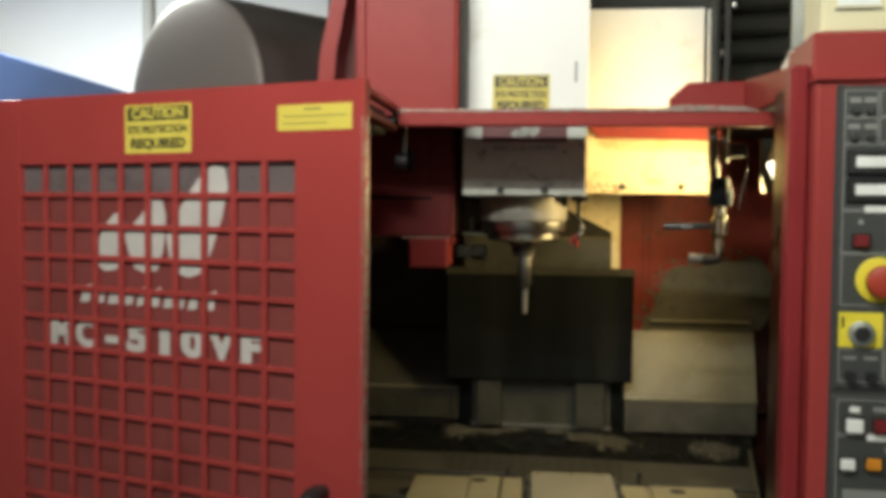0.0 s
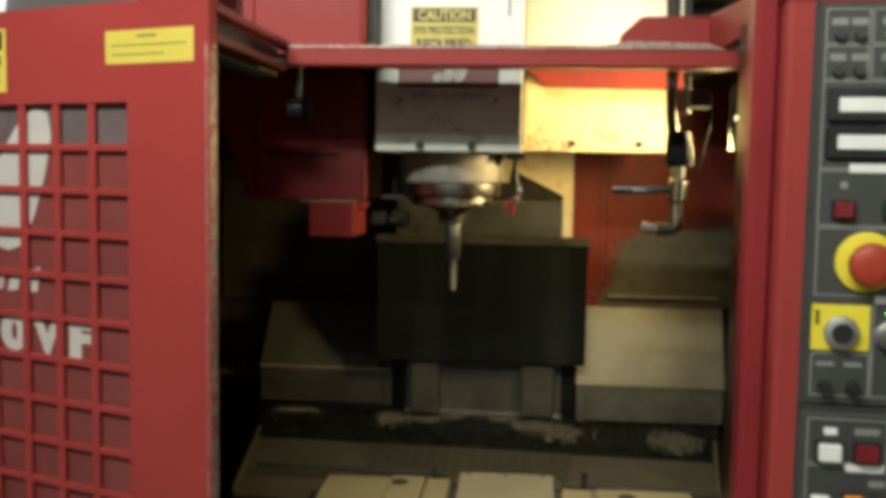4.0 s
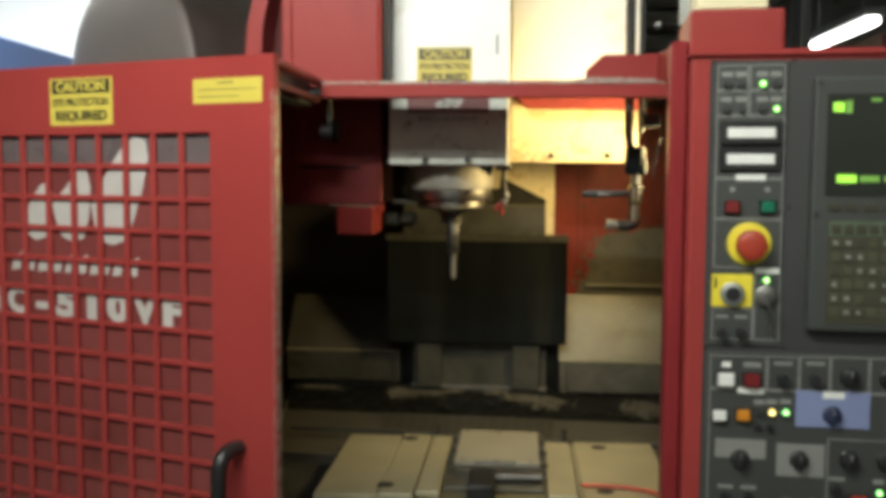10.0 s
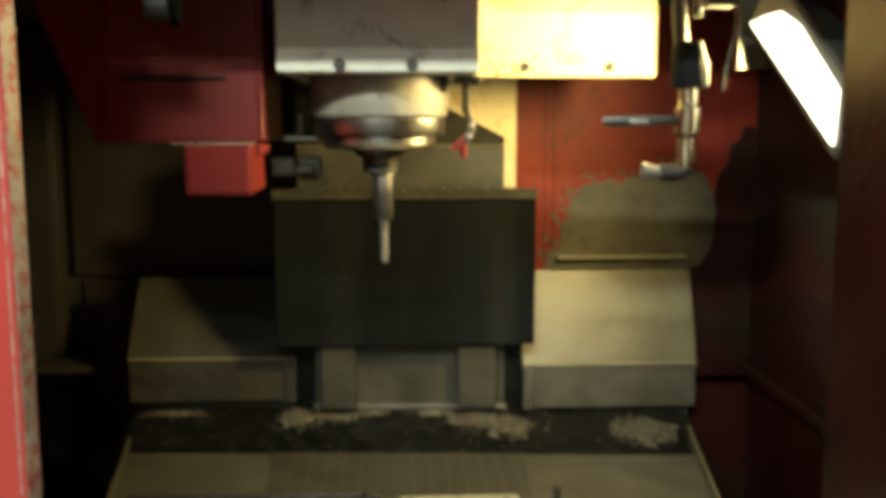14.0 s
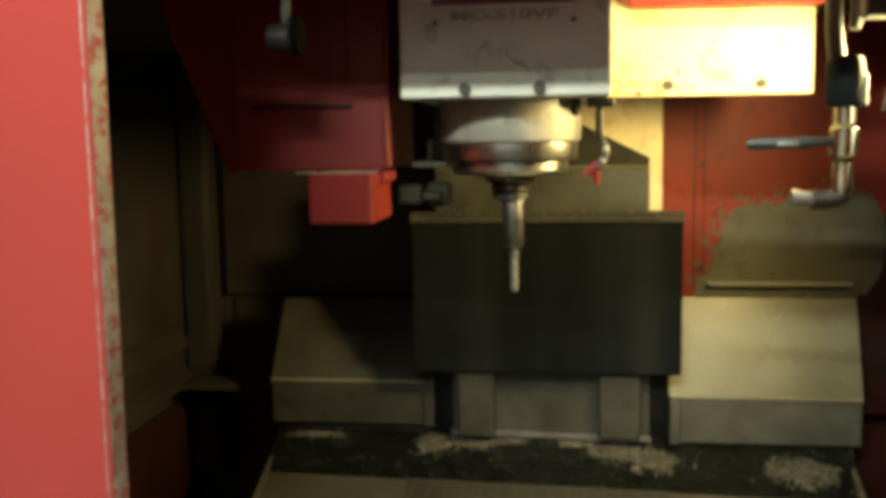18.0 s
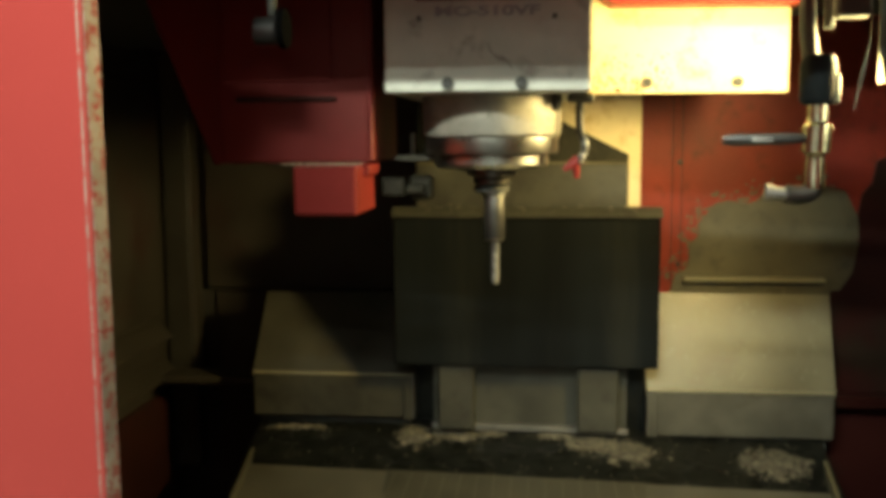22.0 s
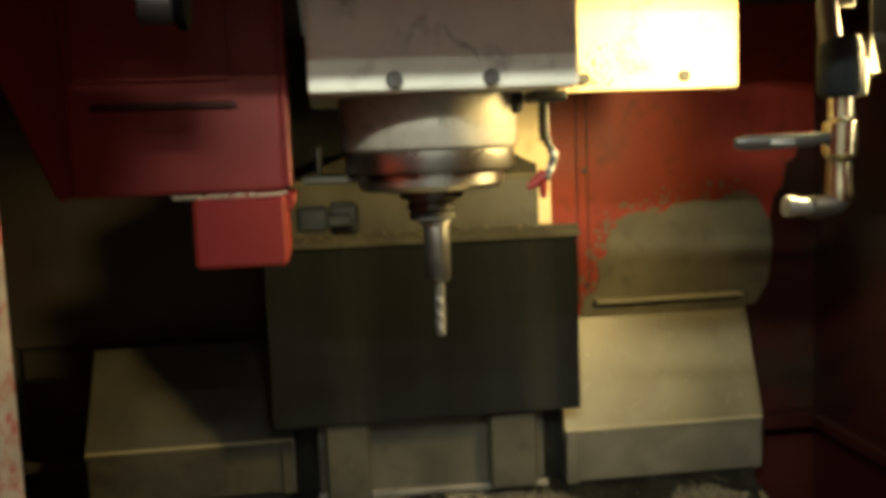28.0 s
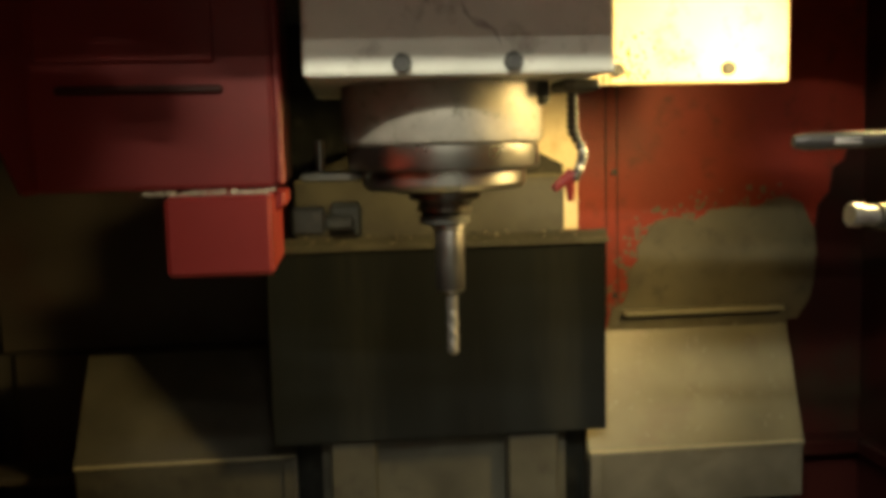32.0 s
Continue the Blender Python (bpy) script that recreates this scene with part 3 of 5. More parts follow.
# triangular shadow on the cream sheet, built as a dark solid
part("hood_shadow", prism([(-0.222, 1.434), (-0.12, 1.478), (0.038, 1.478), (0.044, 1.508), (0.163, 1.448), (0.163, 1.434)], 2.497, 2.60, "y", 0.001), ARM, guard, "dark gable standing in for a shadow behind the hood")
for x in (-0.20, -0.09, 0.03, 0.14):
    part("cap_screw", lathe([(0.006, 0), (0.006, 0.004), (0.004, 0.005)], (x, 2.495, 1.350), 10), DARK, guard)
saddle = thing("saddle", (-0.02, 2.55, 0.60), "dark steel saddle with guide pads under the rubber apron", "machine slide")
# saddle and pads darkened in colour for the apron's shadow
part("saddle_body", box(-0.20, 0.17, 2.535, 2.62, 0.60, 1.06), TAN_SHADED, saddle)
part("guide_pad", box(-0.188, -0.118, 2.50, 2.53, 0.925, 1.055, 0.004), TAN_SHADED, saddle)
part("guide_pad", box(0.075, 0.152, 2.50, 2.53, 0.925, 1.052, 0.004), TAN_SHADED, saddle)
part("wiper", prism([(-0.205, 2.530), (0.172, 2.512), (0.172, 2.524), (-0.205, 2.542)], 0.918, 0.929, "z", 0.002), STEEL, saddle, "thin wiper strip")
# sludge-black blocks standing in for the shade of the two gaps
part("gap_shade", box(-0.242, -0.20, 2.60, 2.64, 0.60, 1.05), SLUDGE, saddle)
part("gap_shade", box(0.17, 0.206, 2.56, 2.60, 0.60, 1.05), SLUDGE, saddle)

# ---- table, vises and work ----
YB = 2.42
bed = thing("machine_table", (-0.02, 2.2, 0.60), "grimy steel machine table and chip trough", "machine table")
part("trough_floor", prism([(2.33, 0.846), (2.56, 0.914), (2.60, 0.914), (2.60, 0.80), (2.33, 0.80)], -0.555, 0.53, "x"), SLUDGE, bed, "black oily sludge with swarf")
part("rear_plate", prism([(-0.470, 2.03), (0.436, 1.99), (0.500, YB - 0.062), (-0.545, YB)], 0.84, 0.876, "z", 0.002), TAN_MID, bed, "grey sheet behind the table")
part("plate_inset", prism([(-0.235, 2.09), (0.165, 2.07), (0.190, YB - 0.046), (-0.270, YB - 0.019)], 0.86, 0.8785, "z"), TAN_DARK, bed, "darker strip with fine lines")
for k in range(15):
    x = -0.255 + 0.03 * k
    part("plate_line", box(x, x + 0.0025, 2.12, YB - 0.024 - 0.059 * (x + 0.27), 0.877, 0.8792), TAN_MID, bed)
part("trough_side", prism([(-0.552, 2.54), (-0.470, 2.03), (-0.476, 2.03), (-0.559, 2.54)], 0.80, 0.890, "z", 0.001), TAN_MID, bed, "thin upright side of the trough")
part("trough_side", prism([(0.520, 2.48), (0.437, 1.99), (0.443, 1.99), (0.527, 2.48)], 0.80, 0.892, "z", 0.001), TAN, bed, "thin upright side of the trough")
part("table_top", box(-0.50, 0.46, 1.55, 2.12, 0.78, 0.83, 0.004), TAN_DARK, bed, "steel table with slots")
for y in (1.64, 1.76, 1.88, 2.0):
    part("slot", box(-0.50, 0.46, y, y + 0.016, 0.828, 0.832), DARK, bed)
part("table_base", box(-0.48, 0.44, 1.60, 2.50, 0.60, 0.85), DARK, bed)
part("rear_bar", tube([(-0.46, 2.156, 0.896), (-0.066, 2.145, 0.896)], 0.005, 8), DARK, bed)
part("rear_bar", tube([(0.165, 2.105, 0.896), (0.46, 2.085, 0.896)], 0.005, 8), DARK, bed)
for x in (-0.087, 0.199):
    part("stud", tube([(x, 2.07, 0.85), (x, 2.07, 0.934)], 0.006, 8), DARK, bed)


def vise(x0, x1, y0, y1, split, label):
    v = thing("vise", ((x0 + x1) / 2, (y0 + y1) / 2, 0.83), label, "vise", "vises on the table")
    part("jaw", box(x0, split, y0, y1, 0.83, 0.91, 0.003), VISE, v, "pale ground steel jaw")
    part("jaw", box(split + 0.002, x1, y0, y1, 0.83, 0.914, 0.003), VISE, v, "pale ground steel jaw")
    for hx, hy in ((HOLE_X[label], y1 - 0.04), (HOLE_X[label] - 0.012, y0 + 0.05)):
        part("bolt_hole", lathe([(0.0165, 0), (0.0165, 0.0015)], (hx, hy, 0.913), 20), DARK, v)
    return v


HOLE_X = {"pale ground steel vise with bolt holes on the table": -0.150, "pale ground steel vise jaw with a red cable across it": 0.272}
vise(-0.295, -0.105, 1.655, 2.072, -0.172, "pale ground steel vise with bolt holes on the table")
vise(0.213, 0.392, 1.655, 2.04, 0.215, "pale ground steel vise jaw with a red cable across it")
fix = thing("fixture", (0.06, 1.85, 0.83), "aluminium fixture with clamps and a square plate on it", "fixture")
part("base", box(-0.095, 0.205, 1.60, 2.06, 0.83, 0.905, 0.003), TAN, fix)
part("side_block", box(-0.10, -0.055, 1.66, 2.05, 0.905, 0.918, 0.003), VISE, fix)
part("side_block", box(0.15, 0.208, 1.66, 2.02, 0.905, 0.918, 0.003), VISE, fix)
part("lower_plate", box(-0.05, 0.145, 1.70, 1.80, 0.905, 0.915, 0.003), TAN_MID, fix)
part("clamp_bar", tube([(0.02, 1.735, 0.925), (0.14, 1.74, 0.925)], 0.012, 12), TOOLSTEEL, fix, smooth=True)
part("clamp_block", box(0.0, 0.05, 1.62, 1.73, 0.905, 0.945, 0.004), BLACK, fix, "black clamp block")
part("spring", tube([(0.01, 1.745, 0.95), (0.09, 1.75, 0.95)], 0.004, 8), TOOLSTEEL, fix)
for k in range(7):
    for x in (-0.043, 0.145):
        part("stud", lathe([(0.006, 0), (0.006, 0.018), (0.004, 0.022)], (x + 0.004 * (k % 2), 1.79 + 0.042 * k, 0.905), 10), TAN_DARK, fix)
for k, y in enumerate((1.835, 1.88, 1.925, 1.965, 2.01, 2.045)):
    for x, s in ((-0.052, 1), (0.152, -1)):
        w = 0.006 + 0.003 * (k % 3)
        part("clamp_tooth", box(min(x, x + s * w * 2.2), max(x, x + s * w * 2.2), y - 0.008, y + 0.008, 0.905, 0.925 + 0.004 * ((k + 1) % 2), 0.0015), DARK if k % 2 else TAN_DARK, fix)
part("front_jaw", box(-0.045, 0.147, 1.792, 1.812, 0.905, 0.924, 0.003), DARK, fix, "dark jaw in front of the plate")
part("stop_bar", box(-0.03, 0.06, 1.765, 1.778, 0.905, 0.93, 0.003), TAN_MID, fix)
work = thing("work_plate", (0.045, 1.94, 0.905), "square aluminium plate clamped in the fixture", "workpiece")
bm = box(-0.036, 0.138, 1.818, 2.058, 0.918, 0.93, 0.0015)
part("plate", bm, ALU, work, "pale machined plate")
for x in (-0.02, 0.05, 0.12):
    for y in (1.83, 2.045):
        part("dowel", lathe([(0.004, 0), (0.004, 0.026)], (x, y, 0.905), 8), TAN_DARK, work)
cable = thing("red_cable", (0.30, 1.70, 0.91), "thin red cable lying over the vise", "cable")
part("sheath", tube(arc([(0.215, 1.715, 0.922), (0.26, 1.72, 0.920), (0.31, 1.71, 0.920), (0.36, 1.675, 0.920), (0.40, 1.62, 0.90)]), 0.004, 8), WIRE_RED, cable, smooth=True)

# ---- spindle head ----
head = thing("spindle_head", (-0.058, 2.0, 1.535), "off-white sheet cover over the spindle head", "spindle head")
part("cover", box(-0.182, 0.066, 1.894, 2.24, 1.535, 2.45, 0.004, seg=2), COVER, head, "soiled off-white enamelled cover, greyed for the rail's shade")
part("upper_cover", box(-0.184, 0.068, 1.889, 2.0, 1.69, 2.45, 0.003), WHITE, head, "white upper cover")
for x in (-0.105, -0.017):
    b1 = part("cover_bolt", knob(x, 1.894, 1.545, 0.0075, 0.005, 16), DARK, head, "dark socket bolt")
    part("socket", knob(x, 1.8892, 1.545, 0.0035, 0.0008, 6), BLACK, b1)
# plate and emblem colours dulled for the shadow under the rail
part("name_plate", face(rect(-0.143, 0.026, 1.642, 1.688), 1.8935), mat("shaded_red_plate", (0.115, 0.030, 0.028), 0.45, vary=0.15, scale=30), head, "dull red plate")
part("name_strip", face(rect(-0.143, 0.026, 1.617, 1.642), 1.8935), COVER, head)
letters("model_lettering", "MC-510VF", 0.016, INK_BLUE, head, Matrix.Translation((-0.058, 1.8925, 1.629)), 0.125, bold=0.0006)
for i, (cx, rz) in enumerate(((-0.075, 0.008), (-0.058, 0.012), (-0.038, 0.016))):
    part("emblem_leaf", face(ellipse(cx, 1.651 + rz, 0.010, rz, 0.25), 1.8925), SMEAR, head)
for x in (-0.139, 0.022):
    part("rivet", knob(x, 1.893, 1.622, 0.003, 0.002, 10), DARK, head)
part("oil_smear", face([(-0.058, 1.594), (-0.050, 1.580), (-0.040, 1.577), (-0.030, 1.570), (-0.025, 1.556), (-0.034, 1.569), (-0.046, 1.572), (-0.056, 1.583)], 1.8935, thick=0.0003), SMEAR, head, "thin oily smear")
part("hinge_mark", box(0.04, 0.044, 1.886, 1.89, 1.76, 1.80), LINE, head)
SX, SY = -0.060, 2.03
nose = part("spindle_nose", lathe([(0.0925, 0.10), (0.0925, 0.044), (0.091, 0.040), (0.086, 0.037)], (SX, SY, 1.443), 64), CAST, head, "matt grey spindle nose", smooth=True)
part("upper_ring", lathe([(0.080, 0.039), (0.0885, 0.037), (0.0885, 0.019), (0.087, 0.016), (0.076, 0.015)], (SX, SY, 1.443), 64), CHROME, nose, "polished ring", smooth=True)
part("lower_ring", lathe([(0.074, 0.016), (0.076, 0.014), (0.076, 0.002), (0.072, -0.003), (0.05, -0.004)], (SX, SY, 1.443), 64), CHROME, nose, "polished ring", smooth=True)
part("nose_face", lathe([(0.05, 0.002), (0.045, -0.006), (0.03, -0.007)], (SX, SY, 1.443), 48), DARK, nose)
nz = thing("coolant_nozzle", (0.062, 2.0, 1.44), "jointed black coolant hose with a red tip under the spindle head", "coolant hose")
part("manifold", box(0.040, 0.073, 1.965, 2.02, 1.525, 1.535, 0.002), DARK, nz, "oily manifold block")
part("stub", lathe([(0.0055, 0.022), (0.0065, 0.020), (0.0065, 0.004), (0.004, 0.0)], (0.026, 1.988, 1.514), 14), DARK, nz, "oily pipe stub", smooth=True)
pts = arc([(0.056, 2.0, 1.524), (0.056, 2.0, 1.505), (0.0565, 1.998, 1.488), (0.0635, 1.992, 1.470), (0.060, 1.991, 1.456), (0.053, 1.990, 1.444)], 3)
for i, p in enumerate(pts[:-1]):
    r = 0.0058 if p[2] > 1.484 else 0.0048
    part("segment", lathe([(r * 0.65, -0.003), (r, 0), (r, 0.002), (r * 0.65, 0.005)], p, 12), STEEL if p[2] < 1.484 and i % 3 == 0 else BLACK, nz, smooth=True)
part("tip", tube([(0.054, 1.992, 1.452), (0.036, 1.990, 1.438)], 0.005, 10, radii=[0.0065, 0.0035]), RED_BLOCK, nz, "red plastic tip")
part("tip", tube([(0.051, 1.992, 1.447), (0.053, 1.995, 1.427)], 0.005, 10, radii=[0.0058, 0.0032]), RED_BLOCK, nz, "red plastic tip")

# tool in the spindle
tool = thing("tool_holder", (SX, SY, 1.44), "steel tool holder with an end mill in the spindle", "tool holder")
part("flange", lathe([(0.024, 0.002), (0.0335, 0.0), (0.0335, -0.007), (0.025, -0.010), (0.024, -0.013), (0.0255, -0.015), (0.0255, -0.019), (0.020, -0.021)], (SX, SY, 1.438), 40), TOOLSTEEL, tool, smooth=True)
part("groove_ring", lathe([(0.019, 0.0), (0.0238, -0.002), (0.0238, -0.009), (0.019, -0.011)], (SX, SY, 1.417), 36), DARK, tool, smooth=True)
part("nut", lathe([(0.0150, 0.006), (0.0163, 0.004), (0.0163, -0.003), (0.014, -0.005)], (SX + 0.003, SY, 1.406), 32), STEEL, tool, smooth=True)
part("sleeve", lathe([(0.0125, 0.062), (0.0137, 0.058), (0.0137, 0.004), (0.012, 0)], (SX + 0.004, SY, 1.343), 32), TOOLSTEEL, tool, "grey cylindrical sleeve", smooth=True)
part("end_collar", lathe([(0.0125, 0.004), (0.0128, 0.0015), (0.0118, -0.0005), (0.006, -0.0015)], (SX + 0.004, SY, 1.342), 28), CHROME, tool, "bright end collar", smooth=True)
b2 = lathe([(0.0056, 0.06), (0.0056, 0.045)] + [(0.0058, 0.044 - 0.0015 * k) for k in range(28)] + [(0.003, 0)], (0, 0, 0), 24)
for v in b2.verts:
    if v.co.z < 0.0445:
        a = v.co.z * 210
        k = 1 - 0.16 * abs(math.sin(math.atan2(v.co.y, v.co.x) + a)) ** 1.5
        v.co.x, v.co.y = v.co.x * k, v.co.y * k
bmesh.ops.transform(b2, matrix=Matrix.Translation((SX + 0.005, SY, 1.281)), verts=b2.verts)
part("cutter", b2, STEEL, tool, "grey fluted cutter", smooth=True)

# back plate that rides with the head
plate = thing("head_back_plate", (0.2, 2.24, 1.545), "coolant-stained cream splash plate beside the head", "splash plate")
part("sheet", box(0.069, 0.374, 2.232, 2.25, 1.545, 1.70, 0.002), PAN, plate, "cream sheet lit by the work lamp")
part("upper_sheet", box(0.069, 0.345, 2.22, 2.25, 1.705, 1.97, 0.002), WHITE, plate)
part("post", box(0.353, 0.379, 2.225, 2.25, 1.71, 1.97, 0.003), WHITE, plate, "white post beside the sheet")
random.seed(29)
bm = bmesh.new()
for i in range(210):
    cx, cz = min(0.36, max(0.078, random.gauss(0.135, 0.05))), max(1.549, 1.546 + abs(random.gauss(0, 0.028)))
    r = random.uniform(0.0006, 0.0021)
    face([(cx + r * random.uniform(0.6, 1.2) * math.cos(k * 1.26), cz + r * random.uniform(0.8, 1.8) * math.sin(k * 1.26)) for k in range(5)], 2.2319, bm, 0.0004 + 0.0001 * (i % 7))
part("rust_speck", bm, mat("brown_rust_specks", (0.17, 0.075, 0.022), 0.6, vary=0.3, scale=90), plate, "brown specks over the lower edge", kind="stuff")
for x in (0.166, 0.300):
    part("bolt", knob(x, 2.232, 1.561, 0.008, 0.005, 14), DARK, plate)
part("red_flashing", prism([(0.10, 1.678), (0.108, 1.672), (0.375, 1.668), (0.375, 1.706), (0.07, 1.706)], 2.17, 2.231, "y", 0.002), RED_WALL, plate, "red flashing")
part("lower_sheet", box(0.02, 0.186, 2.503, 2.57, 1.352, 1.62, 0.002), PAN, plate)
# sheet added so that the gap behind the spindle stays dark
part("gap_darkener", box(-0.235, 0.019, 2.57, 2.598, 1.353, 1.66, 0.002), SLUDGE, plate, "added near-black sheet that darkens the gap behind the spindle")
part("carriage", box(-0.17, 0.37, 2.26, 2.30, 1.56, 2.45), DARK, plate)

# ---- tool changer cover ----
atc = thing("tool_changer_cover", (-0.28, 1.9, 1.39), "dark red sheet cover of the tool changer", "tool changer")
part("body", box(-0.395, -0.207, 1.915, 2.15, 1.450, 1.672, 0.004, seg=2), RED_ATC, atc, "dark red box")
part("side", prism([(-0.50, 1.672), (-0.395, 1.672), (-0.395, 1.450), (-0.411, 1.447)], 1.93, 2.13, "y", 0.003), RED_ATC, atc)
part("front_plate", box(-0.388, -0.251, 1.9115, 1.916, 1.550, 1.668, 0.0015), RED_ATC, atc, "raised plate on the cover")
part("flange_edge", box(-0.2075, -0.2005, 1.914, 1.972, 1.452, 1.668, 0.002), RED_ATC, atc, "folded edge of the cover")
part("slot", box(-0.374, -0.2455, 1.911, 1.917, 1.5255, 1.5325, 0.002), RED_SIDE, atc, "dark slot")
AX = pose(0, 0, 0, 0, 90, 0)
# grey knob in black plastic: the header's shade is in its colour
part("knob", lathe([(0.0, -0.001), (0.0135, 0), (0.0150, 0.002), (0.0155, 0.024), (0.013, 0.026)], None, 24, m=Matrix.Translation((-0.3, 1.763, 1.596)) @ AX), BLACK, atc, "dark grey round knob", smooth=True)
part("knob_ring", lathe([(0.0, 0), (0.021, 0.001), (0.022, 0.004), (0.021, 0.008), (0.0, 0.009)], None, 28, m=Matrix.Translation((-0.273, 1.763, 1.598)) @ AX), mat("dead_matt_black", (0.0022, 0.0022, 0.0022), 0.9, vary=0.3, scale=30, spec=0.02), atc, "black ring of the knob", smooth=True)
part("knob_stem", box(-0.285, -0.277, 1.757, 1.769, 1.61, 1.664, 0.002), DARK, atc)
part("block", box(-0.280, -0.205, 1.827, 1.95, 1.391, 1.449, 0.003), RED_BLOCK, atc, "red block under the cover")
part("block_lug", prism([(-0.212, 1.449), (-0.198, 1.449), (-0.198, 1.438), (-0.212, 1.428)], 1.87, 1.95, "y", 0.002), RED_BLOCK, atc)
random.seed(3)
bm = bmesh.new()
for i in range(150):
    s = random.uniform(0.0004, 0.0013)
    x, y = random.uniform(-0.296, -0.205), 1.829 + abs(random.gauss(0, 0.018))
    box(x - s, x + s, y - s, y + s, 1.4495, 1.4495 + 2 * s, bm=bm)
part("swarf_bead", bm, CHIP, atc, "line of bright swarf along the edge", kind="stuff")
arm = thing("changer_arm", (-0.17, 2.0, 1.40), "steel tool changer arm behind the red cover", "changer arm")
part("hub", box(-0.168, -0.138, 2.0, 2.04, 1.398, 1.430, 0.004), ARM, arm)
part("finger", box(-0.200, -0.170, 1.965, 1.985, 1.405, 1.43, 0.003), ARM, arm)
part("link", box(-0.185, -0.145, 1.980, 2.010, 1.408, 1.420, 0.003), ARM, arm)
part("arm_plate", prism([(-0.194, 2.04), (-0.110, 2.03), (-0.105, 2.10), (-0.180, 2.12)], 1.449, 1.457, "z", 0.002), TAN_MID, arm, "flat steel arm")
part("pin", tube([(-0.176, 2.10, 1.457), (-0.176, 2.10, 1.487)], 0.004, 10), STEEL, arm)

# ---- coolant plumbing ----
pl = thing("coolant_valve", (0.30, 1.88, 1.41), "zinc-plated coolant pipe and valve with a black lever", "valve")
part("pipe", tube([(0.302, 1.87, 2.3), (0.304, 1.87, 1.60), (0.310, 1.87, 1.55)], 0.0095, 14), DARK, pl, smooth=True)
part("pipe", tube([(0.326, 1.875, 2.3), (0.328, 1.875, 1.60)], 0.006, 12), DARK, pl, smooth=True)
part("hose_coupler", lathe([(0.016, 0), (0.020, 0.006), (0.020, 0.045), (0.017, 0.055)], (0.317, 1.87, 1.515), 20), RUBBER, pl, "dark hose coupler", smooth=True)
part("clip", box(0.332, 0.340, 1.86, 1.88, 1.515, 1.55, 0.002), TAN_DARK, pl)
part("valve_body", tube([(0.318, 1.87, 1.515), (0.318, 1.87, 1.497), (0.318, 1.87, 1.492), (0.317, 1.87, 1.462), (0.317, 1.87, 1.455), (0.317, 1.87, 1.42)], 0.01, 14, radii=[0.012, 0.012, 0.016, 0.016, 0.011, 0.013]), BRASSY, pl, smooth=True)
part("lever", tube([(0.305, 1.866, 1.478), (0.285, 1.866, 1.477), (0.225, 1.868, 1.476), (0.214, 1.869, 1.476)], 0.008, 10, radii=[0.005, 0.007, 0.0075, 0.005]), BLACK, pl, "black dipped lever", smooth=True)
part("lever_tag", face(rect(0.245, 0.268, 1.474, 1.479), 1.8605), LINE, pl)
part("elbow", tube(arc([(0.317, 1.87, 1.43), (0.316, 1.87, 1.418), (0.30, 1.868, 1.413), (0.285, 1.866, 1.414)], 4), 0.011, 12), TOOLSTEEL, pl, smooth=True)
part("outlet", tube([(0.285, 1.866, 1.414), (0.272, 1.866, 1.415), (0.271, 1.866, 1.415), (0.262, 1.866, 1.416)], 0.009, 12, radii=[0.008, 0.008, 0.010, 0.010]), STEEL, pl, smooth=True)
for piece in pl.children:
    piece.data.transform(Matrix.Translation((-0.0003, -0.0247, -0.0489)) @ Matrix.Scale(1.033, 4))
hook = thing("hook_bracket", (0.36, 1.9, 1.52), "grey steel bracket with a slack cable", "bracket")
# bracket darkened in colour, since the lamp's beam passes it by
part("plate", box(0.335, 0.372, 1.865, 1.89, 1.612, 1.64, 0.003), DARK, hook)
part("cable", tube(arc([(0.372, 1.87, 1.63), (0.371, 1.865, 1.59), (0.362, 1.86, 1.55), (0.355, 1.86, 1.51)], 4), 0.0011, 8), TAN_DARK, hook, smooth=True)

# ---- work lamp ----
LENS_POSE = Matrix(((-0.12, 0.15, 0.983, 0.4585), (0.757, -0.64, 0.187, 1.885), (0.642, 0.75, -0.037, 1.566), (0, 0, 0, 1)))
wl = thing("work_lamp", (0.48, 1.93, 1.5), "lit rectangular work lamp on the side wall", "lamp")
LM = LENS_POSE
part("housing", box(-0.15, 0.125, -0.055, 0.03, 0.002, 0.05, 0.004, m=LM), DARK, wl)
bm = prism([(0.108, -0.042), (0.084, -0.012), (0.062, 0.008), (0.02, 0.018), (-0.10, 0.012), (-0.14, -0.038)], -0.004, 0.0, "z")
bmesh.ops.transform(bm, matrix=LM, verts=bm.verts)
part("lens", bm, LENS, wl, "glowing lens")
# blade added beside the lens to cut its light off the right wall
part("flange", box(0.434, 0.475, 2.028, 2.032, 1.546, 1.66, 0.001), DARK, wl)
part("stay", box(0.48, 0.61, 1.91, 1.95, 1.58, 1.60, 0.003), DARK, wl)

# ---- sliding door ----
# local x runs along the door to the right, y into the machine, z up
door = thing("sliding_door", pose(-0.299, 1.33, 0, 0, 0, -21), "red sliding door with a square grille, pushed open", "door")
GX0, GX1, GZ0, GZ1, PX, PZ = -0.685, -0.097, 0.31, 1.578, 0.0588, 0.0528
part("stile", box(GX1, 0.024, 0, 0.0135, 0.25, 1.693), RED, door)
part("stile", box(-1.10, GX0, 0, 0.035, 0.25, 1.693, 0.004, seg=2), RED, door)
part("head_rail", box(GX0, GX1, 0, 0.035, GZ1, 1.693), RED, door)
part("foot_rail", box(GX0, GX1, 0, 0.035, 0.25, GZ0, 0.004), RED, door)
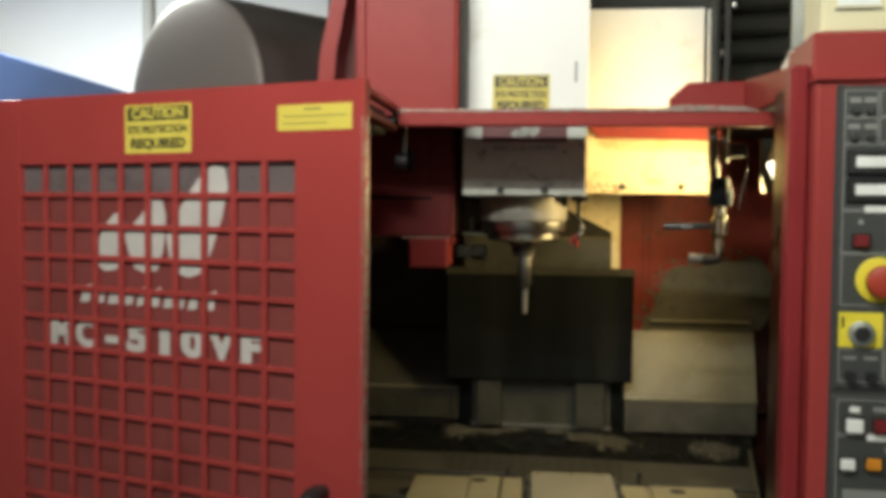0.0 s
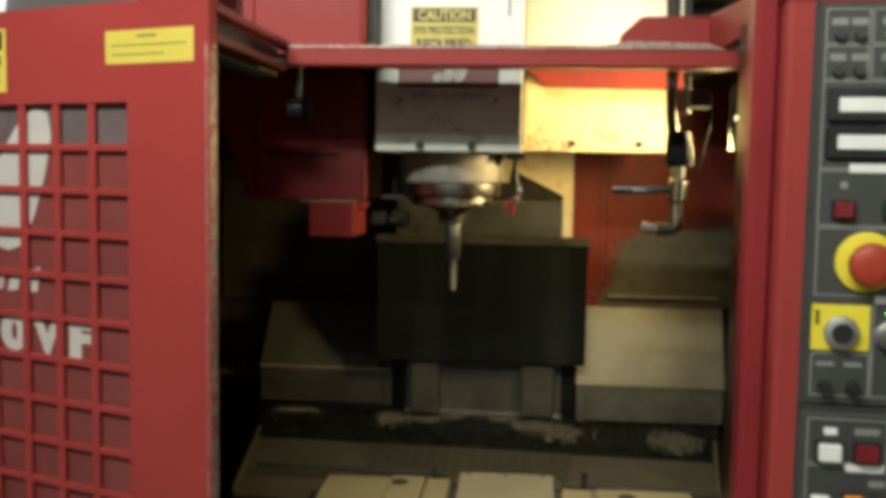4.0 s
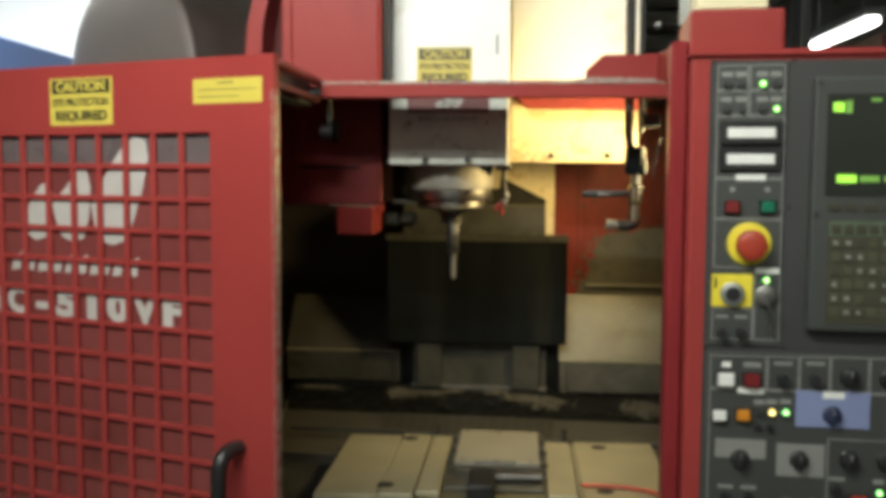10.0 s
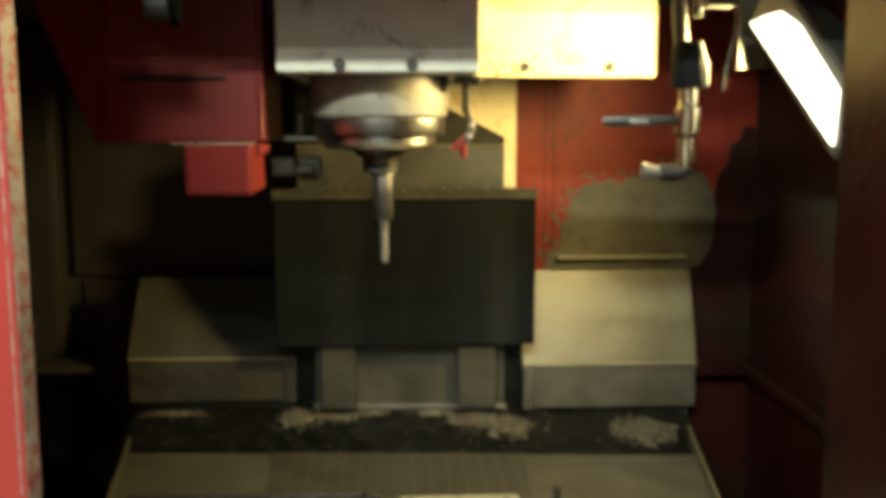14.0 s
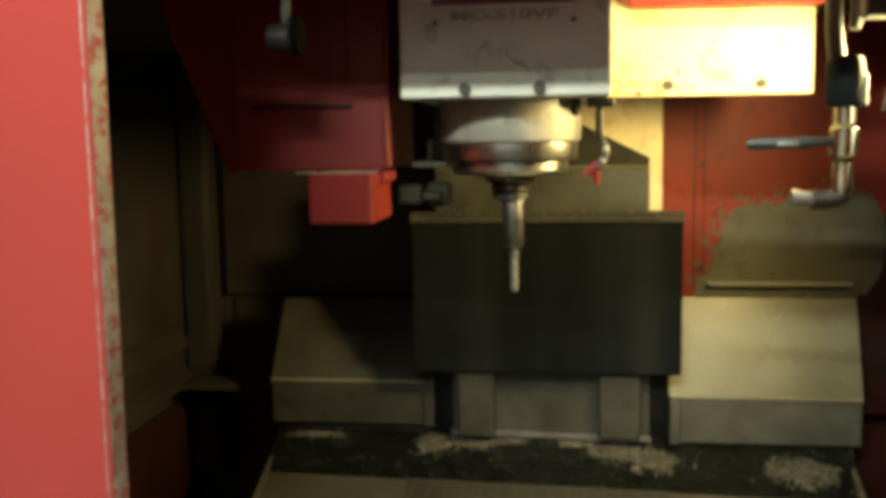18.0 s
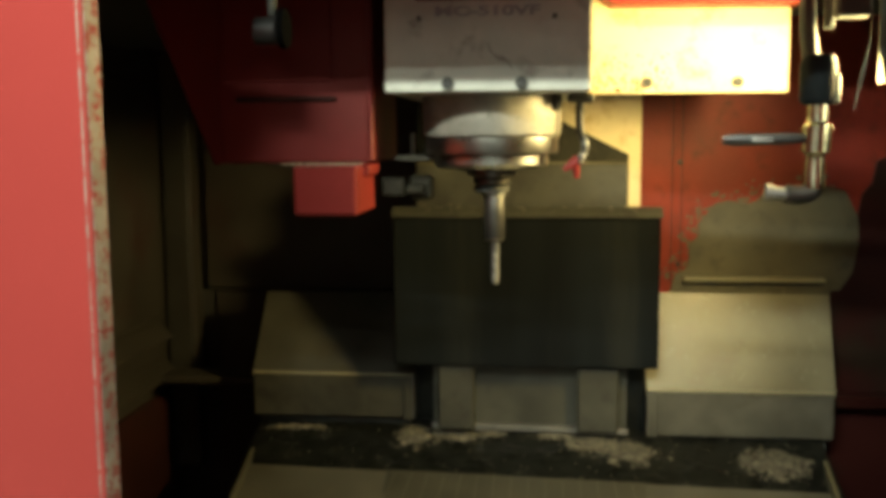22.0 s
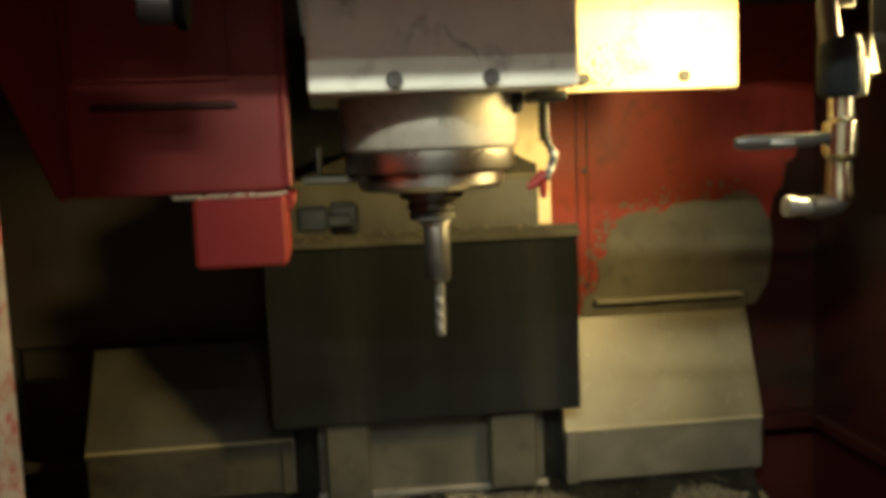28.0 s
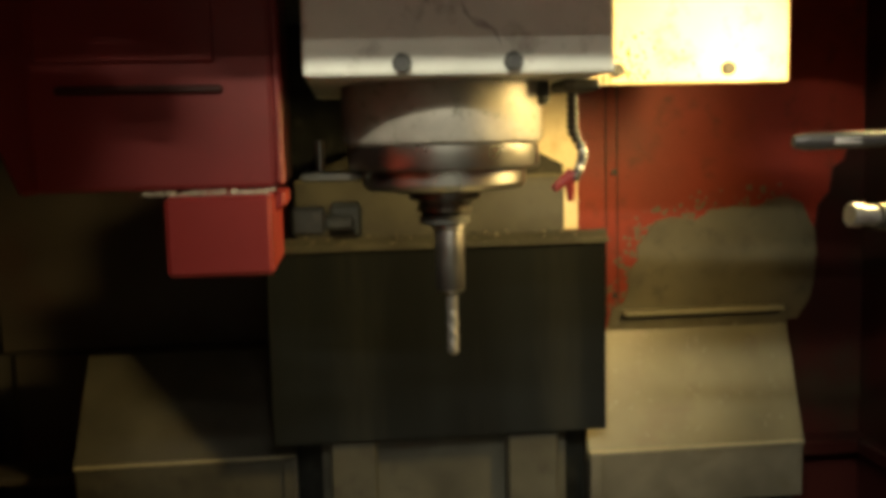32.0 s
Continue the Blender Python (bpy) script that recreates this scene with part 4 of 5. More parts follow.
part("worn_edge", prism([(0.0195, -0.0005), (0.0246, 0.0015), (0.0248, 0.0125), (0.020, 0.0125)], 0.5, 1.64, "z"), WORN, door, "edge worn to bare metal")
for i in range(1, 10):
    x = GX1 - i * PX
    part("grille_bar", box(x - 0.0055, x + 0.0055, 0.001, 0.007, GZ0, GZ1, 0.0012), RED, door)
for i in range(1, 24):
    z = GZ1 - i * PZ
    part("grille_bar", box(GX0, GX1, 0.0025, 0.0085, z - 0.0045, z + 0.0045, 0.0012), RED, door)
# red greyed slightly: haze of reflections on the pane put into the colour
part("backing", box(GX0 - 0.002, GX1 + 0.002, 0.0095, 0.02, GZ0 - 0.02, GZ1 - 0.05), mat("hazed_red_acrylic", (0.195, 0.048, 0.044), 0.15, vary=0.15, scale=5, dirt=(0.12, 0.028, 0.024), dirt_amount=0.2, spec=0.9), door, "dark red sheet behind the grille")
part("window_strip", box(GX0 - 0.002, GX1 + 0.002, 0.0095, 0.014, GZ1 - 0.05, GZ1 - 0.001), mat("smoked_acrylic", (0.13, 0.10, 0.10), 0.3, vary=0.15, scale=12), door, "smoky acrylic strip")
EM = mat("faded_white_print", (0.47, 0.44, 0.41), 0.5, vary=0.08, scale=20)
for pts in ([(-0.512, 1.408), (-0.490, 1.397), (-0.465, 1.402), (-0.452, 1.43), (-0.445, 1.475), (-0.452, 1.497), (-0.47, 1.495), (-0.495, 1.472), (-0.512, 1.44)],
            [(-0.425, 1.405), (-0.400, 1.396), (-0.375, 1.404), (-0.362, 1.44), (-0.357, 1.49), (-0.366, 1.522), (-0.388, 1.520), (-0.413, 1.49), (-0.448, 1.46), (-0.436, 1.425)],
            [(-0.335, 1.400), (-0.310, 1.394), (-0.283, 1.402), (-0.262, 1.44), (-0.242, 1.49), (-0.230, 1.54), (-0.236, 1.568), (-0.258, 1.575), (-0.290, 1.552), (-0.328, 1.505), (-0.357, 1.46), (-0.348, 1.42)]):
    part("emblem_leaf", face(pts, 0.0094, thick=0.0006), EM, door, "white leaf of the maker's emblem")
random.seed(5)
x = -0.55
while x < -0.25:
    w = random.uniform(0.012, 0.026)
    part("script_bar", face([(x, 1.342), (x + w, 1.344), (x + w + 0.006, 1.368 + random.choice((0, 0.008))), (x + 0.006, 1.366)], 0.0094, thick=0.0006), EM, door)
    x += w + 0.010
for i, c in enumerate("MC-510VF"):
    letters("model_letter", c, 0.060, EM, door, Matrix.Translation((GX1 - (8.5 - i) * PX + 0.001, 0.0090, 1.2872)), (0.052, 0.049, 0.028, 0.048, 0.022, 0.049, 0.053, 0.045)[i], bold=0.0036)


def caution(parent, x, z, w, h, y):
    part("sticker", face(rect(x - w / 2, x + w / 2, z - h / 2, z + h / 2), y), YELLOW, parent, "yellow caution sticker")
    part("sticker_band", face(rect(x - w * 0.46, x + w * 0.46, z + h * 0.17, z + h * 0.46), y - 0.0006, thick=0.0003), INK, parent)
    letters("sticker_lettering", "CAUTION", h * 0.30, YELLOW, parent, Matrix.Translation((x, y - 0.0012, z + h * 0.31)), w * 0.78, bold=0.0008)
    letters("sticker_lettering", "EYE PROTECTION", h * 0.22, INK, parent, Matrix.Translation((x, y - 0.0009, z - h * 0.02)), w * 0.88, bold=0.0005)
    letters("sticker_lettering", "REQUIRED", h * 0.28, INK, parent, Matrix.Translation((x, y - 0.0009, z - h * 0.31)), w * 0.82, bold=0.0009)


caution(door, -0.365, 1.6325, 0.140, 0.078, 0.0)
caution(head, -0.066, 1.737, 0.113, 0.076, 1.889)
part("tag", face(rect(-0.128, 0.003, 1.622, 1.660), 0), YELLOW, door, "small yellow notice")
part("notice_bar", face(rect(-0.080, -0.050, 1.6515, 1.6545), -0.0006, thick=0.0003), FADED, door)
part("notice_bar", face(rect(-0.118, -0.008, 1.642, 1.6437), -0.0006, thick=0.0003), FADED, door)
part("notice_bar", face(rect(-0.118, -0.04, 1.6315, 1.6332), -0.0006, thick=0.0003), FADED, door)
part("handle", tube(arc([(-0.046, 0.0, 1.086), (-0.046, -0.022, 1.088), (-0.047, -0.042, 1.080), (-0.048, -0.050, 1.055), (-0.050, -0.050, 0.98), (-0.050, -0.050, 0.90), (-0.050, -0.042, 0.872), (-0.050, 0, 0.866)], 5), 0.0125, 14), BLACK, door, "black pull handle", smooth=True)
part("screw", knob(-0.09, 0.0, 1.03, 0.006, 0.004, 10), DARK, door)
part("left_return", box(-1.10, -1.06, 0.0, 0.9, 0.25, 1.693, 0.004), RED, door)
encl = thing("left_side_cover", (-0.95, 2.2, 0), "red side cover of the enclosure", "machine cover")
part("sheet", box(-1.0, -0.97, 1.70, 2.7, 0.2, 1.68, 0.004), RED, encl)
part("roof", box(-1.0, -0.49, 1.72, 2.6, 1.66, 1.68, 0.003), DARK, encl)

# ---- control panel ----
# local x to the right along the panel, y into it, z up
cp = thing("control_panel", pose(0.375, 1.216, 0, 0, 0, -4.5), "grey operator control panel in a red housing", "control panel")
part("housing", box(-0.058, 0.62, 0.004, 0.28, 0.30, 1.677, 0.006, seg=2), RED, cp, "red housing")
part("top_cap", box(-0.062, 0.62, -0.002, 0.28, 1.672, 1.682, 0.003), RED, cp)
part("fascia", box(-0.034, 0.60, 0.0, 0.02, 0.80, 1.668, 0.004), PANEL_DK, cp, "dark grey fascia")
part("switch_plate", box(-0.028, 0.066, -0.003, 0.004, 1.286, 1.665, 0.002), PANEL, cp, "grey switch plate")
part("lower_plate", box(-0.032, 0.60, -0.003, 0.004, 0.83, 1.278, 0.002), PANEL, cp, "grey lower switch plate")


def border(x0, x1, z0, z1, w=0.0013):
    bm = face(rect(x0, x1, z0, z0 + w), -0.003)
    face(rect(x0, x1, z1 - w, z1), -0.003, bm)
    face(rect(x0, x0 + w, z0 + w, z1 - w), -0.003, bm)
    face(rect(x1 - w, x1, z0 + w, z1 - w), -0.003, bm)
    part("printed_border", bm, LINE, cp)


for r in ((-0.025, 0.0145, 1.628, 1.661), (0.0165, 0.0615, 1.628, 1.661), (-0.025, 0.0145, 1.595, 1.627), (0.0165, 0.0615, 1.595, 1.627),
          (-0.025, 0.0625, 1.512, 1.594), (-0.025, 0.063, 1.458, 1.511), (-0.0245, 0.063, 1.392, 1.457), (0.030, 0.0635, 1.295, 1.391), (-0.0245, 0.029, 1.295, 1.337),
          (-0.0245, 0.0495, 1.228, 1.273), (0.0505, 0.091, 1.228, 1.274), (0.092, 0.1305, 1.228, 1.275), (0.1315, 0.180, 1.228, 1.276), (0.181, 0.24, 1.228, 1.276),
          (-0.0245, 0.24, 0.95, 1.227), (0.131, 0.24, 1.05, 1.165)):
    border(*r)


def led(x, z, material=None):
    o = part("indicator", knob(x, -0.003, z, 0.0052, 0.006, 14), BLACK, cp, "round indicator")
    if material:
        part("lens", knob(x, -0.0085, z, 0.0046, 0.002, 14), material, o, "lit lens")
        part("core", knob(x, -0.0100, z, 0.0025, 0.0012, 12), LED_CORE, o, "bright core")
    else:
        part("lens", knob(x, -0.0085, z, 0.004, 0.0012, 12), PANEL_DK, o)
    part("caption_bar", face(rect(x - 0.007, x + 0.007, z + 0.010, z + 0.0165), -0.003), mat_cap, cp)


mat_cap = mat("dull_grey_caption", (0.24, 0.24, 0.225), 0.5, vary=0.1)
for x, z, m in ((-0.0124, 1.6355, None), (0.0051, 1.6355, None), (0.0321, 1.6355, LED_C), (0.0494, 1.6355, None), (-0.0131, 1.6027, None), (0.006, 1.6027, None), (0.0329, 1.6027, None), (0.0503, 1.6027, LED_C)):
    led(x, z, m)
for z in (1.5715, 1.537):
    w = part("meter", box(-0.021, 0.059, -0.009, -0.003, z - 0.0155, z + 0.0155, 0.002), BLACK, cp, "black counter with a white window")
    part("window", box(-0.011, 0.050, -0.0105, -0.0088, z - 0.0068, z + 0.0068, 0.0008), LABEL, w, "white window")
part("tape_label", face(rect(0.0018, 0.040, 1.509, 1.517), -0.0036), LABEL, cp)


def push(x, z, w, h, material, label):
    o = part("push_button", box(x - w / 2, x + w / 2, -0.007, -0.003, z - h / 2, z + h / 2, 0.001), BLACK, cp, label)
    part("cap", box(x - w * 0.40, x + w * 0.40, -0.0125, -0.0065, z - h * 0.40, z + h * 0.40, 0.0015), material, o)


push(-0.0019, 1.4735, 0.022, 0.019, RED_LENS, "red square push button")
push(0.0437, 1.4742, 0.022, 0.019, GREEN_LENS, "green square push button")
for x in (-0.002, 0.043):
    part("caption_bar", face(rect(x - 0.003, x + 0.003, 1.494, 1.500), -0.003), LINE, cp)
es = part("emergency_stop", knob(0.0212, -0.003, 1.4248, 0.0285, 0.005, 40), YELLOW_P, cp, "round yellow plate", smooth=True)
part("stem", knob(0.0225, -0.007, 1.4235, 0.012, 0.006, 24), BLACK, es)
part("mushroom", lathe([(0.017, 0), (0.0198, 0.003), (0.0205, 0.008), (0.019, 0.014), (0.014, 0.0165), (0.006, 0.017)], None, 36, m=Matrix.Translation((0.0225, -0.011, 1.4235)) @ FRONT), RED_BTN, es, "red mushroom button", smooth=True)
yp = part("key_plate", box(-0.0253, 0.0276, -0.0045, -0.003, 1.3393, 1.3835, 0.0006), YELLOW_P, cp, "yellow square plate")
part("collar", lathe([(0.0158, 0), (0.0158, 0.006), (0.013, 0.0075)], None, 28, m=Matrix.Translation((0.0014, -0.0045, 1.357)) @ FRONT), GALV, yp, "chrome collar", smooth=True)
part("barrel", lathe([(0.0098, 0), (0.0098, 0.0085)], None, 24, m=Matrix.Translation((0.0014, -0.0045, 1.357)) @ FRONT), BLACK, yp)
part("plate_mark", face(rect(-0.022, -0.019, 1.364, 1.378), -0.0045), INK, yp)
part("tape_label", face(rect(0.031, 0.061, 1.385, 1.392), -0.0036), LABEL, cp)
led(0.0442, 1.3768, LED_C)
ks = part("key_switch", lathe([(0.014, 0), (0.014, 0.006), (0.011, 0.008)], None, 24, m=Matrix.Translation((0.0448, -0.003, 1.356)) @ FRONT), STEEL, cp, "key switch with keys", smooth=True)
part("key", box(0.043, 0.0466, -0.019, -0.010, 1.344, 1.360, 0.001), STEEL, ks)
part("key", tube(arc([(0.046, -0.02, 1.345), (0.051, -0.016, 1.33), (0.050, -0.010, 1.318), (0.053, -0.008, 1.303)], 4), 0.0022, 6), STEEL, ks)
for x in (-0.011, 0.014):
    part("toggle", knob(x, -0.003, 1.3045, 0.0065, 0.012, 16), BLACK, cp, "black toggle")
    part("caption_bar", face(rect(x - 0.008, x + 0.008, 1.324, 1.328), -0.003), mat_cap, cp)
# screen and keyboard unit
crt = part("screen_unit", box(0.096, 0.42, -0.018, 0.002, 1.312, 1.643, 0.004, seg=2), PANEL, cp, "grey screen and keyboard bezel")
part("screen", box(0.112, 0.30, -0.0195, -0.0175, 1.490, 1.621), SCREEN, crt, "dark screen")
part("screen_block", face(rect(0.126, 0.150, 1.507, 1.517), -0.0195), GLYPH, crt, "glowing green block")
part("screen_block", face(rect(0.154, 0.178, 1.508, 1.516), -0.0195), mat("dim_screen_text", (0.1, 0.25, 0.05), 0.4, emit=(0.35, 0.7, 0.1), strength=0.35), crt)
part("screen_block", face(rect(0.184, 0.22, 1.508, 1.516), -0.0195), bpy.data.materials["dim_screen_text"], crt)
part("screen_block", face(rect(0.119, 0.132, 1.598, 1.610), -0.0195), GLYPH, crt)
part("screen_block", face(rect(0.134, 0.142, 1.596, 1.612), -0.0195), bpy.data.materials["dim_screen_text"], crt)
part("screen_block", face(rect(0.165, 0.177, 1.611, 1.615), -0.0195), bpy.data.materials["dim_screen_text"], crt)
for i in range(8):
    part("soft_key", box(0.116 + i * 0.022, 0.132 + i * 0.022, -0.0205, -0.0178, 1.470, 1.479, 0.001), KEYCAP_DK, crt)
for z in (1.635, 1.465):
    part("bezel_screw", knob(0.1024, -0.018, z, 0.003, 0.0015, 10), BLACK, crt)
part("keypad", box(0.118, 0.40, -0.0195, -0.0178, 1.322, 1.458, 0.001), KEYCAP_DK, crt, "olive keypad")
part("key_strip", box(0.1185, 0.236, -0.0199, -0.0194, 1.4375, 1.4575, 0.0002), KEY_STRIP, crt, "pale green strip round the upper keys")
for r in range(7):
    for i in range(11):
        part("key", box(0.1215 + i * 0.0155, 0.1335 + i * 0.0155, -0.0215, -0.0193, 1.4405 - r * 0.0182, 1.4525 - r * 0.0182, 0.0008),
             KEYCAP_DK if r == 0 or (r + i) % 5 == 3 else KEYCAP, crt)
for r in range(7):
    for i in range(11):
        if r and (r * 5 + i * 3) % 4 < 2:
            x, z = 0.1275 + i * 0.0155, 1.4465 - r * 0.0182
            part("key_mark", face(rect(x - 0.0030, x + 0.0018 + 0.0012 * (i % 2), z - 0.0015, z + 0.0030), -0.0215, thick=0.0003), mat_cap, crt)
# lower switches
push(-0.0038, 1.2405, 0.026, 0.022, LABEL, "white square push button")
push(0.0302, 1.2412, 0.026, 0.022, RED_LENS, "red square push button")
part("tape_label", face(rect(0.012, 0.047, 1.222, 1.230), -0.0036), LABEL, cp)
part("caption_bar", face(rect(-0.009, 0.003, 1.257, 1.264), -0.0036), LABEL, cp)
part("caption_bar", face(rect(0.019, 0.042, 1.258, 1.2645), -0.003), mat_cap, cp)
for x, z in ((0.0703, 1.243), (0.1116, 1.2445)):
    part("toggle", knob(x, -0.003, z, 0.0075, 0.012, 16), BLACK, cp, "black toggle")
    part("caption_bar", face(rect(x - 0.012, x + 0.012, z + 0.019, z + 0.0235), -0.003), mat_cap, cp)


def rotary(x, z, r, label="black rotary knob", cap=BLACK):
    k = part("rotary_knob", lathe([(r * 1.1, 0), (r * 1.1, 0.002), (r, 0.003), (r * 0.92, 0.009), (r * 0.7, 0.010)], None, 28, m=Matrix.Translation((x, -0.003, z)) @ FRONT), cap, cp, label, smooth=True)
    part("pointer", box(x - r * 0.28, x + r * 0.28, -0.0155, -0.010, z - r * 1.05, z + r * 0.9, 0.0015), cap, k)
    part("pointer_line", box(x - r * 0.07, x + r * 0.07, -0.0160, -0.0150, z + r * 0.2, z + r * 0.8), LINE, k)


rotary(0.1556, 1.2485, 0.0115)
rotary(0.205, 1.2485, 0.0115)
push(-0.0108, 1.1914, 0.022, 0.018, LABEL, "white square push button")
push(0.0201, 1.193, 0.022, 0.018, AMBER, "amber square push button")
led(0.0411, 1.1974)
led(0.0572, 1.1983, LED_Y)
led(0.0748, 1.1992, LED_G)
for x in (0.040, 0.055):
    part("toggle", knob(x, -0.003, 1.1769, 0.005, 0.006, 12), BLACK, cp)
part("legend_plate", box(0.0883, 0.1827, -0.0045, -0.003, 1.1795, 1.2286, 0.0006), BLUE, cp, "pale blue legend plate")
part("tape_label", face(rect(0.122, 0.150, 1.2195, 1.2285), -0.0046), LABEL, cp)
rotary(0.1352, 1.197, 0.0115, "navy rotary knob", NAVY)
part("legend_plate", face(rect(-0.0149, 0.0514, 1.1325, 1.1585), -0.003), mat_cap, cp)
for x in (-0.013, 0.004, 0.021, 0.038):
    for fx0, fx1, fz0, fz1 in ((x, x + 0.011, 1.1545, 1.1555), (x, x + 0.011, 1.1425, 1.1435), (x, x + 0.001, 1.1435, 1.1545), (x + 0.010, x + 0.011, 1.1435, 1.1545)):
        part("legend_line", face(rect(fx0, fx1, fz0, fz1), -0.0036, thick=0.0003), LINE, cp)
part("legend_plate", face(rect(0.0657, 0.1272, 1.1108, 1.1556), -0.003), mat_cap, cp)
for x, z in ((0.0181, 1.132), (0.095, 1.134), (0.1587, 1.137), (0.2056, 1.1372)):
    rotary(x, z, 0.0115)
for x, z in ((-0.0002, 1.0777), (0.0304, 1.0778), (0.1441, 1.0957)):
    part("toggle", knob(x, -0.003, z, 0.0075, 0.010, 16), BLACK, cp, "black toggle")
    part("caption_bar", face(rect(x - 0.010, x + 0.010, z + 0.012, z + 0.017), -0.003), mat_cap, cp)
for x in (0.0792, 0.1137):
    part("toggle", knob(x, -0.003, 1.0735, 0.007, 0.012, 16), CHROME, cp, "chrome toggle")
push(0.1728, 1.081, 0.026, 0.022, RED_BTN, "red push button")
led(0.1972, 1.0956, LED_G)
for x, z in ((-0.031, 1.666), (0.071, 1.666), (-0.031, 1.474), (0.071, 1.474), (-0.031, 1.285), (0.071, 1.285)):
    part("panel_screw", knob(x, 0.0, z, 0.003, 0.0015, 10), DARK, cp)
rb = thing("cable_box", pose(0.375, 1.216, 1.677, 0, 0, -4.5), "red junction box on top of the control panel", "junction box")
part("body", box(-0.060, 0.063, 0.02, 0.20, 0.005, 0.061, 0.004, seg=2), RED, rb)
pb = thing("cream_box", pose(0.375, 1.216, 1.738, 0, 0, -4.5), "cream plastic box with a slot label on the junction box", "box")
part("body", box(-0.049, 0.043, 0.03, 0.15, 0.0, 0.09, 0.003), CREAM, pb)
part("slot", box(-0.032, 0.024, 0.0285, 0.031, 0.028, 0.0305), DARK, pb)
part("slot", box(-0.032, 0.024, 0.0285, 0.031, 0.050, 0.0525), DARK, pb)
part("window", face(rect(-0.030, 0.022, 0.034, 0.046), 0.0295), LABEL, pb)
part("base", box(-0.046, 0.040, 0.032, 0.14, 0.0, 0.003), BLACK, pb)
part("back_sheet", box(-0.063, 0.058, 0.152, 0.16, 0.0, 0.30), GALV, pb, "grey sheet behind the box")

# ---- behind and above ----
drum = thing("tool_drum", (-0.72, 2.1, 1.66), "large grey enamelled drum of the tool magazine", "tool magazine")
DM = Matrix.Translation((-0.795, 2.02, 1.72)) @ Matrix.Scale(1.07, 4) @ pose(0, 0, 0, 90, 0, -36)


def above(bm, z):
    """Keeps what lies over a level, and closes the cut."""
    cut = bmesh.ops.bisect_plane(bm, geom=bm.verts[:] + bm.edges[:] + bm.faces[:], plane_co=(0, 0, z), plane_no=(0, 0, -1), clear_outer=True)
    bmesh.ops.holes_fill(bm, edges=[e for e in cut["geom_cut"] if isinstance(e, bmesh.types.BMEdge)])
    return bm


part("face", above(lathe([(0.236, -0.010), (0.2345, -0.004), (0.231, -0.001), (0.215, 0.004), (0.18, 0.010), (0.12, 0.018), (0.02, 0.022)], None, 96, m=DM), 1.70), GREY_DOME, drum, "grey enamelled end face", smooth=True)
part("shell", above(lathe([(0.232, -0.45), (0.236, -0.44), (0.236, -0.014), (0.2358, -0.011)], None, 96, m=DM), 1.70), mat("dark_grey_drum_enamel", (0.050, 0.046, 0.041), 0.45, vary=0.15, scale=3, dirt=(0.03, 0.028, 0.026), dirt_amount=0.3, bump=0.05), drum, "dark grey drum", smooth=True)
part("gasket", box(-0.66, -0.47, 1.80, 1.86, 1.695, 1.726, 0.006), RUBBER, drum, "black gasket strip")
part("cradle", box(-0.90, -0.48, 1.9, 2.5, 1.688, 1.70, 0.003), DARK, drum)
pn = thing("partition", pose(-2.27, 4.0, 0, 0, 0, 80), "blue painted steel partition", "partition")
part("sheet", prism([(-1.2, 0), (1.15, 0), (1.15, 2.06), (-1.2, 2.21)], 0, 0.6, "y", 0.006), BLUEP, pn)
part("foot", box(-1.25, 1.17, -0.03, 0.63, 0, 0.05), GALV, pn)
# only the first batten is in view; the rest house unseen lights
for x, y, z, r in ((2.02, 5.95, 2.37, 90), (-2.3, 3.2, 3.0, 90), (-0.50, 0.20, 2.60, 0), (0.3, -2.9, 3.97, 0)):
    shop_tube(x, y, z, r)
# ducts and pipes under the dark roof, seen past the column
dk = thing("roof_duct", (1.4, 5.2, 2.6), "grey ribbed duct under the dark roof", "duct")
part("duct", tube(arc([(0.5, 4.6, 2.75), (1.0, 4.9, 2.7), (1.6, 5.4, 2.75), (2.4, 5.8, 2.9)], 8), 0.16, 18), GALV, dk, smooth=True)
for i in range(6):
    t = i / 5
    p = Vector((0.6 + 1.6 * t, 4.66 + 1.05 * t, 2.73 + 0.1 * t))
    part("rib", lathe([(0.172, -0.01), (0.172, 0.01)], None, 18, m=Matrix.Translation(p) @ pose(0, 0, 0, 90, 0, -55)), GALV, dk)
part("strap", box(1.38, 1.42, 5.1, 5.14, 2.7, 5.0), GALV, dk)
bk = thing("dark_machine", (2.2, 5.0, 0), "dark steel machine beyond the red enclosure", "machine")
part("body", box(1.0, 3.6, 4.6, 5.6, 0, 1.86, 0.02), DARK, bk)
part("panel", box(1.15, 2.2, 4.585, 4.6, 0.9, 1.7, 0.005), CEIL, bk)
part("mast", box(1.0, 1.04, 4.58, 4.62, 1.8, 2.6, 0.004), GALV, bk)

hb = thing("ribbed_duct", (0.75, 3.1, 0), "dark olive ribbed duct on a stand behind the column", "duct")
OLIVE = mat("dusty_olive_duct_cloth", (0.058, 0.056, 0.042), 0.6, vary=0.25, scale=6, dirt=(0.10, 0.095, 0.08), dirt_amount=0.15, dirt_scale=9, bump=0.1, spec=0.3)
for i in range(12):
    z = 1.74 + 0.075 * i
    part("rib", prism([(0.42 + 0.012 * i, z), (0.86 + 0.015 * i, z + 0.02), (0.87 + 0.015 * i, z + 0.055), (0.84 + 0.015 * i, z + 0.085), (0.44 + 0.012 * i, z + 0.065), (0.40 + 0.012 * i, z + 0.03)], 3.0, 3.12, "y", 0.016), OLIVE, hb, "rounded cloth rib")
